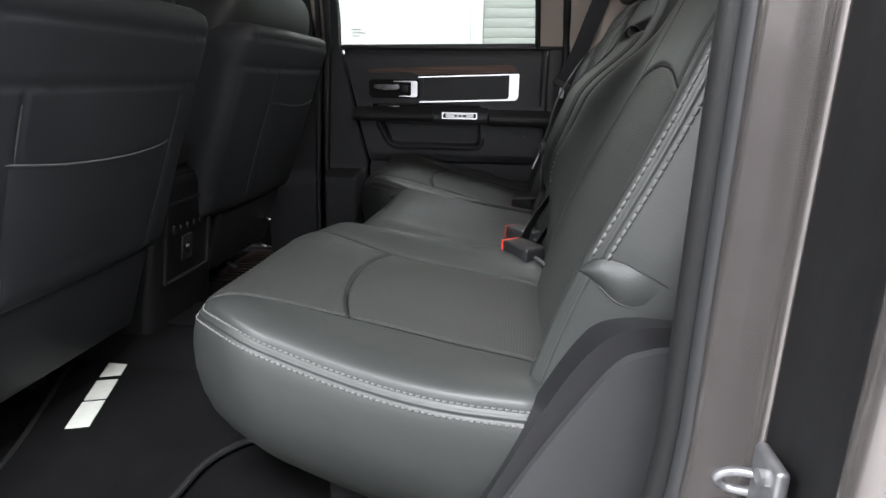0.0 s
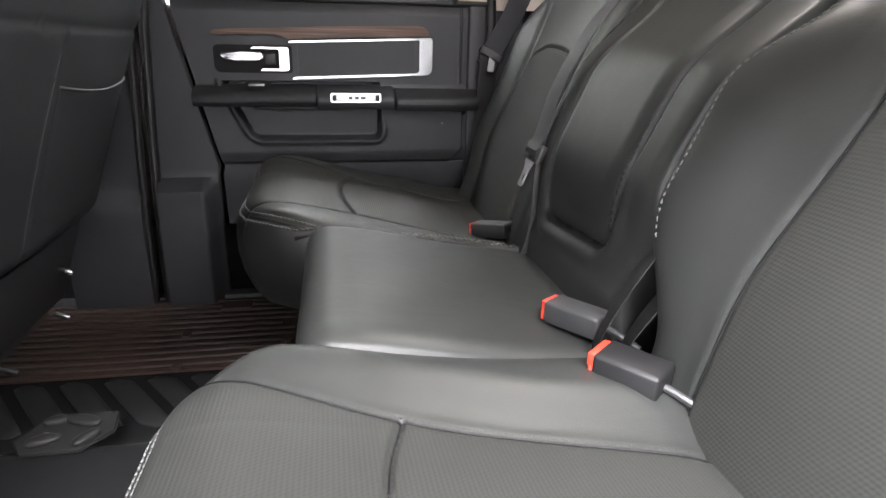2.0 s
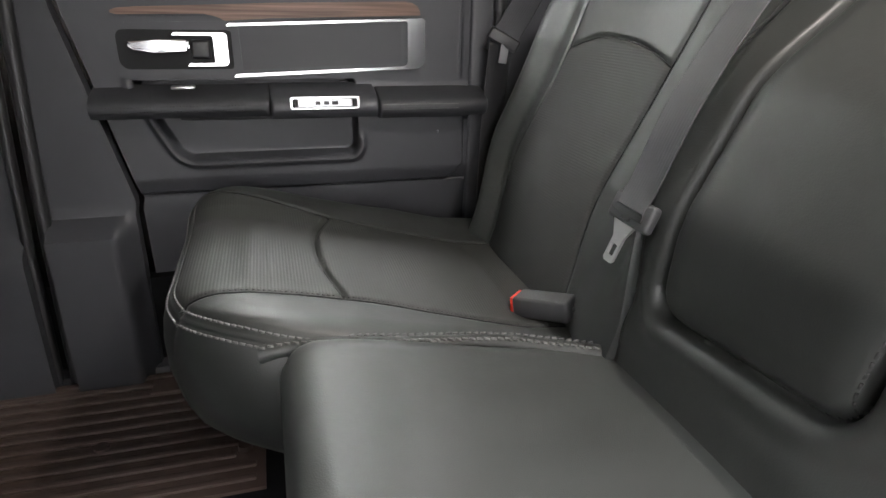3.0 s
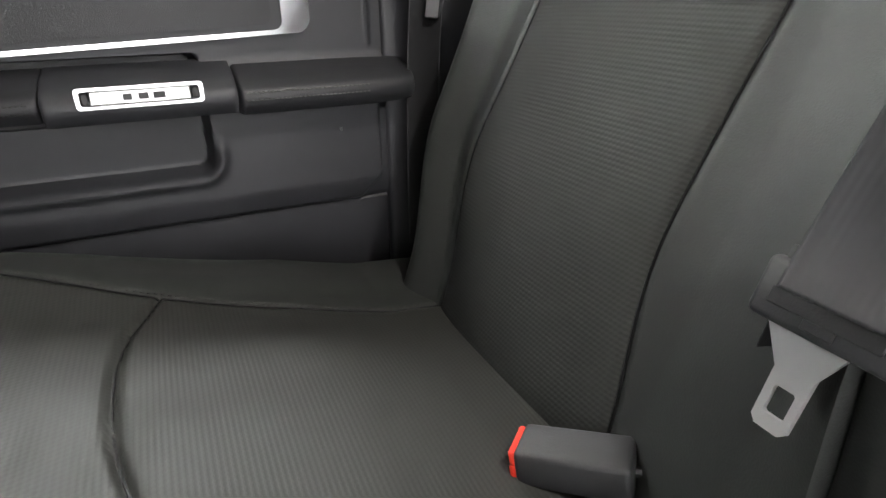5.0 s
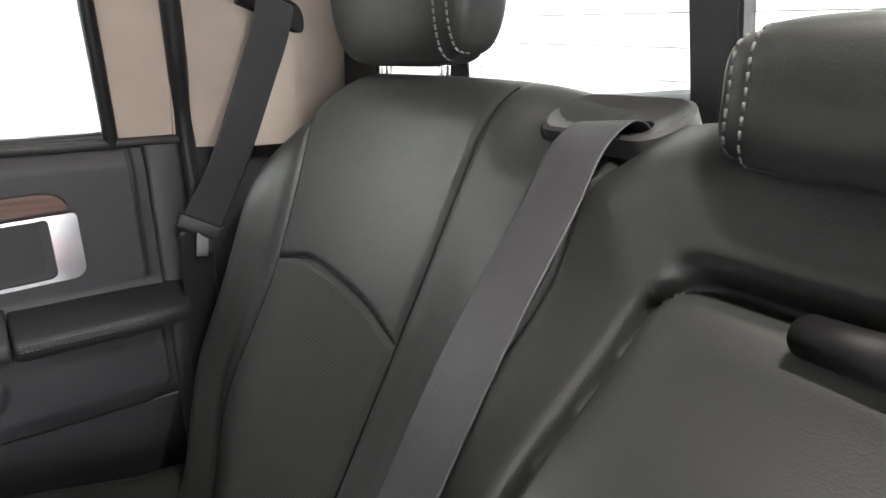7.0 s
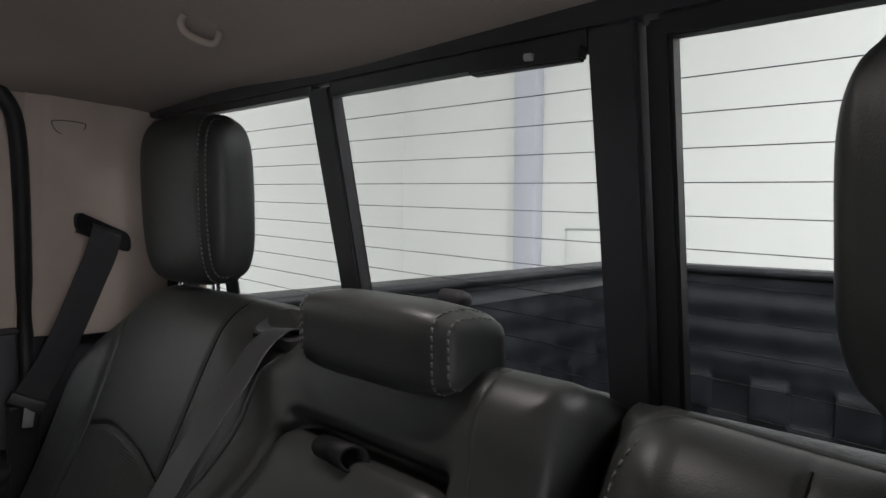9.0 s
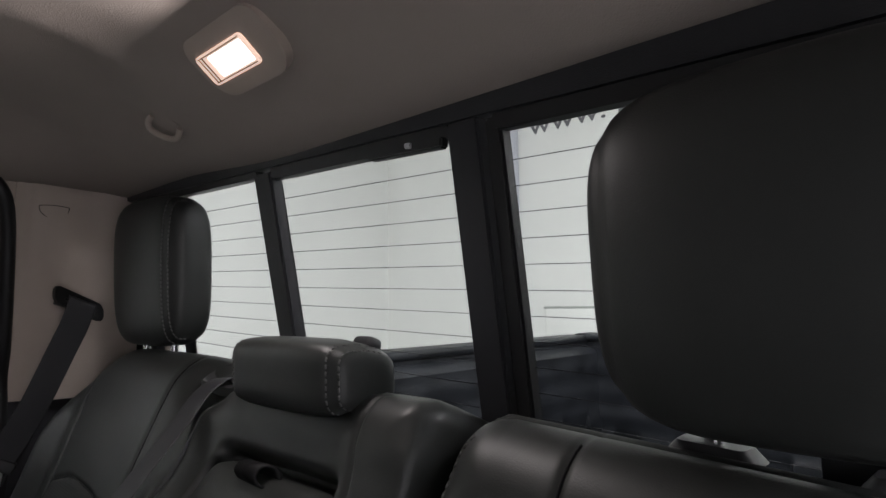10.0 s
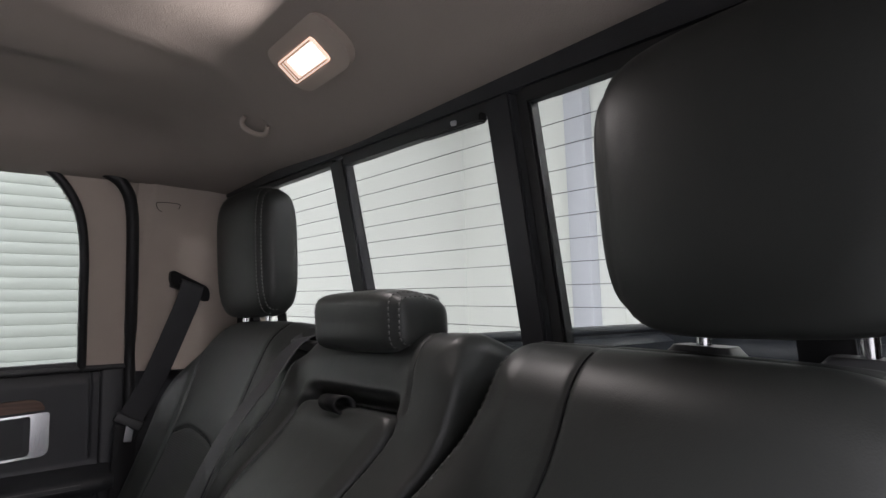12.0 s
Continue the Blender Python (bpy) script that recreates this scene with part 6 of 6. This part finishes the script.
# ---- centre console with rear outlets ----
console = thing("centre_console", (-0.95, 0.06, FLOOR), "black centre console with a rear outlet panel", "console")
box_part("body", (0.42, 0.27, 0.44), (-1.015, 0.060, 0.485), BLACK, console, (0, 8, 0), 0.03, 3)
box_part("rear_panel", (0.012, 0.200, 0.200), (-0.805, 0.058, 0.515), PLASTIC, console, (0, 8, 0), 0.004)
box_part("lid", (0.42, 0.25, 0.075), (-1.005, 0.085, 0.713), VINYL, console, None, 0.030, 4)
bm = bmesh.new()
frame_ring(bm, rounded_outline(0.098, 0.096, [0.008] * 4, 4), rounded_outline(0.091, 0.089, [0.006] * 4, 4), lambda u, v, d: (-0.799 + d + 0.14 * v, 0.058 + u, 0.515 + v), 0.006)
part("panel_rim", bm, GREYPLASTIC, console)
for k in range(5):
    box_part("jack", (0.004, 0.010 if k else 0.014, 0.020 if k == 0 else 0.014), (-0.793, -0.001 + 0.0288 * k, 0.544), GREYPLASTIC, console, None, 0.002, 1)
outlet = box_part("outlet_plate", (0.006, 0.045, 0.062), (-0.799, 0.052, 0.492), GREYPLASTIC, console, (0, 8, 0), 0.004)
rod_part("outlet_face", (-0.797, 0.046, 0.492), (-0.793, 0.046, 0.492), 0.016, BLACK, outlet, 18)
box_part("outlet_slot", (0.003, 0.012, 0.006), (-0.792, 0.046, 0.496), SATIN, outlet, None, 0.001, 1)
box_part("drawer_line", (0.004, 0.21, 0.0025), (-0.786, 0.090, 0.671), GREYPLASTIC, console, None, 0.0)
box_part("cup_tray", (0.16, 0.17, 0.05), (-0.46, 0.06, 0.315), BLACK, console, None, 0.015, 3)

# ---- floor mats ----
near_mat = thing("floor_mat", (-0.60, -0.42, FLOOR), "black carpet mat with pale block lettering and a bound edge", "floor mat", "floor mats")
outline = [(float(x), float(y)) for x, y in curve_through([(-0.53, -0.74), (-0.513, -0.58), (-0.508, -0.45), (-0.478, -0.385), (-0.44, -0.34), (-0.44, -0.20), (-0.50, -0.06), (-0.66, 0.02), (-0.88, 0.06), (-0.955, 0.00), (-0.965, -0.16), (-0.90, -0.32), (-0.83, -0.49), (-0.76, -0.74)], 5)]
bm = bmesh.new()
prism(bm, [(x, y, FLOOR + 0.002) for x, y in outline], (0, 0, 0.008))
part("mat", bm, CARPET, near_mat, smooth=False)
bm = bmesh.new()
loop_pts = [(x, y, FLOOR + 0.008) for x, y in outline]
tube(bm, loop_pts, 0.006, 8, True)
part("bound_edge", bm, RUBBER, near_mat)
LD = Vector((-0.097, 0.264, 0)).normalized()
for k, w in enumerate((0.072, 0.078, 0.092)):
    c = Vector((-0.783, -0.383, FLOOR + 0.0115)) + LD * (0.046 + 0.094 * (2 - k))
    bm = bmesh.new()
    rbox(bm, (0.040, w, 0.002), c, (0, 0, math.degrees(math.atan2(LD.y, LD.x)) - 90), 0.0)
    part("printed_block", bm, LETTERING, near_mat, smooth=False)
rod_part("grommet", (-0.885, -0.045, FLOOR + 0.008), (-0.885, -0.045, FLOOR + 0.014), 0.011, STEEL, near_mat, 16)

far_mat = thing("floor_mat", (-0.55, 0.60, FLOOR), "dark brown rubber mat with raised parallel ribs", "floor mat", "floor mats")
bm = bmesh.new()
prism(bm, [(x, y, FLOOR + 0.001) for x, y in [(-0.365, 0.44), (-0.365, 0.79), (-0.98, 0.79), (-0.98, 0.44)]], (0, 0, 0.006))
part("mat", bm, MATRUBBER, far_mat, smooth=False)
for k in range(12):
    y = 0.462 + 0.0285 * k
    x1 = -0.378 - (0.03 if k % 4 == 2 else 0)
    box_part("rib", (x1 + 0.95, 0.013, 0.007), ((x1 - 0.95) / 2, y, FLOOR + 0.009), MATRUBBER, far_mat, None, 0.004, 2)
box_part("raised_mark", (0.07, 0.045, 0.006), (-0.525, 0.735, FLOOR + 0.013), MATRUBBER, far_mat, None, 0.002)
for mx, my in ((-0.61, 0.58), (-0.60, 0.44), (-0.395, 0.53)):
    rod_part("stud", (mx, my, FLOOR + 0.008), (mx, my, FLOOR + 0.017), 0.011, MATRUBBER, far_mat, 12)
centre_mat = thing("floor_mat", (-0.60, 0.25, FLOOR), "black rubber tunnel mat with broad raised pads", "floor mat", "floor mats")
sheet("mat", np.linspace(-0.95, -0.44, 40), np.linspace(-0.02, 0.432, 40), lambda U, W: (U, W, floor_height(U, W) + 0.008), MATTE, centre_mat, thick=(0, 0, -0.006))
for k in range(6):
    x = -0.88 + 0.078 * k
    sheet("raised_pad", np.linspace(-1, 1, 9), np.linspace(-1, 1, 15), lambda U, W, x=x: (x + 0.027 * U * np.sqrt(np.clip(1 - np.maximum(np.abs(W) - 0.8, 0) ** 2 / 0.04, 0.05, 1)) - 0.06 * W, 0.335 + 0.085 * W, floor_height(x + 0.027 * U, 0.335 + 0.085 * W) + 0.011 + 0.005 * np.sqrt(np.clip(1 - U ** 4, 0, 1)) * np.sqrt(np.clip(1 - W ** 6, 0, 1))), RUBBER, centre_mat, thick=(0, 0, -0.004))
bm = bmesh.new()
prism(bm, [(-0.685 + x, 0.175 + y, FLOOR + 0.058) for x, y in [(-0.075, -0.02), (-0.05, -0.055), (0.03, -0.055), (0.065, -0.01), (0.055, 0.045), (-0.045, 0.05)]], (0, 0, 0.006))
bmesh.ops.bevel(bm, geom=list(bm.edges), offset=0.003, segments=2, affect="EDGES")
part("emblem_plate", bm, RUBBER, centre_mat)
for x, y, a, b, c in ((-0.715, 0.150, 0.024, 0.011, 0.3), (-0.675, 0.195, 0.030, 0.012, -0.4), (-0.655, 0.150, 0.022, 0.010, 0.9), (-0.715, 0.200, 0.018, 0.010, 0.2)):
    V, F = blob((a, b, 0.007), 2.4, (x, y, FLOOR + 0.066), lambda d, c=c: np.array([d[0] * math.cos(c) - d[1] * math.sin(c), d[0] * math.sin(c) + d[1] * math.cos(c), d[2]]), 8)
    mesh_part("emblem_ridge", V, F, RUBBER, centre_mat)
# cup ring at the end of the tunnel
cup = thing("cup_holder", (-0.375, 0.20, FLOOR), "black round cup holder at the bench foot", "cup holder")
bm = bmesh.new()
rimz = 0.352
prof = [(0.052, 0.27), (0.052, rimz - 0.004), (0.050, rimz), (0.044, rimz), (0.041, rimz - 0.006), (0.038, 0.285), (0.0, 0.285)]
prev = None
N = 28
for r, z in prof:
    ring = [bm.verts.new((-0.375 + r * math.cos(2 * math.pi * k / N), 0.190 + r * math.sin(2 * math.pi * k / N), z)) for k in range(N)]
    if prev:
        for k in range(N):
            bm.faces.new((prev[k], prev[(k + 1) % N], ring[(k + 1) % N], ring[k]))
    prev = ring
part("cup", bm, GREYPLASTIC, cup)
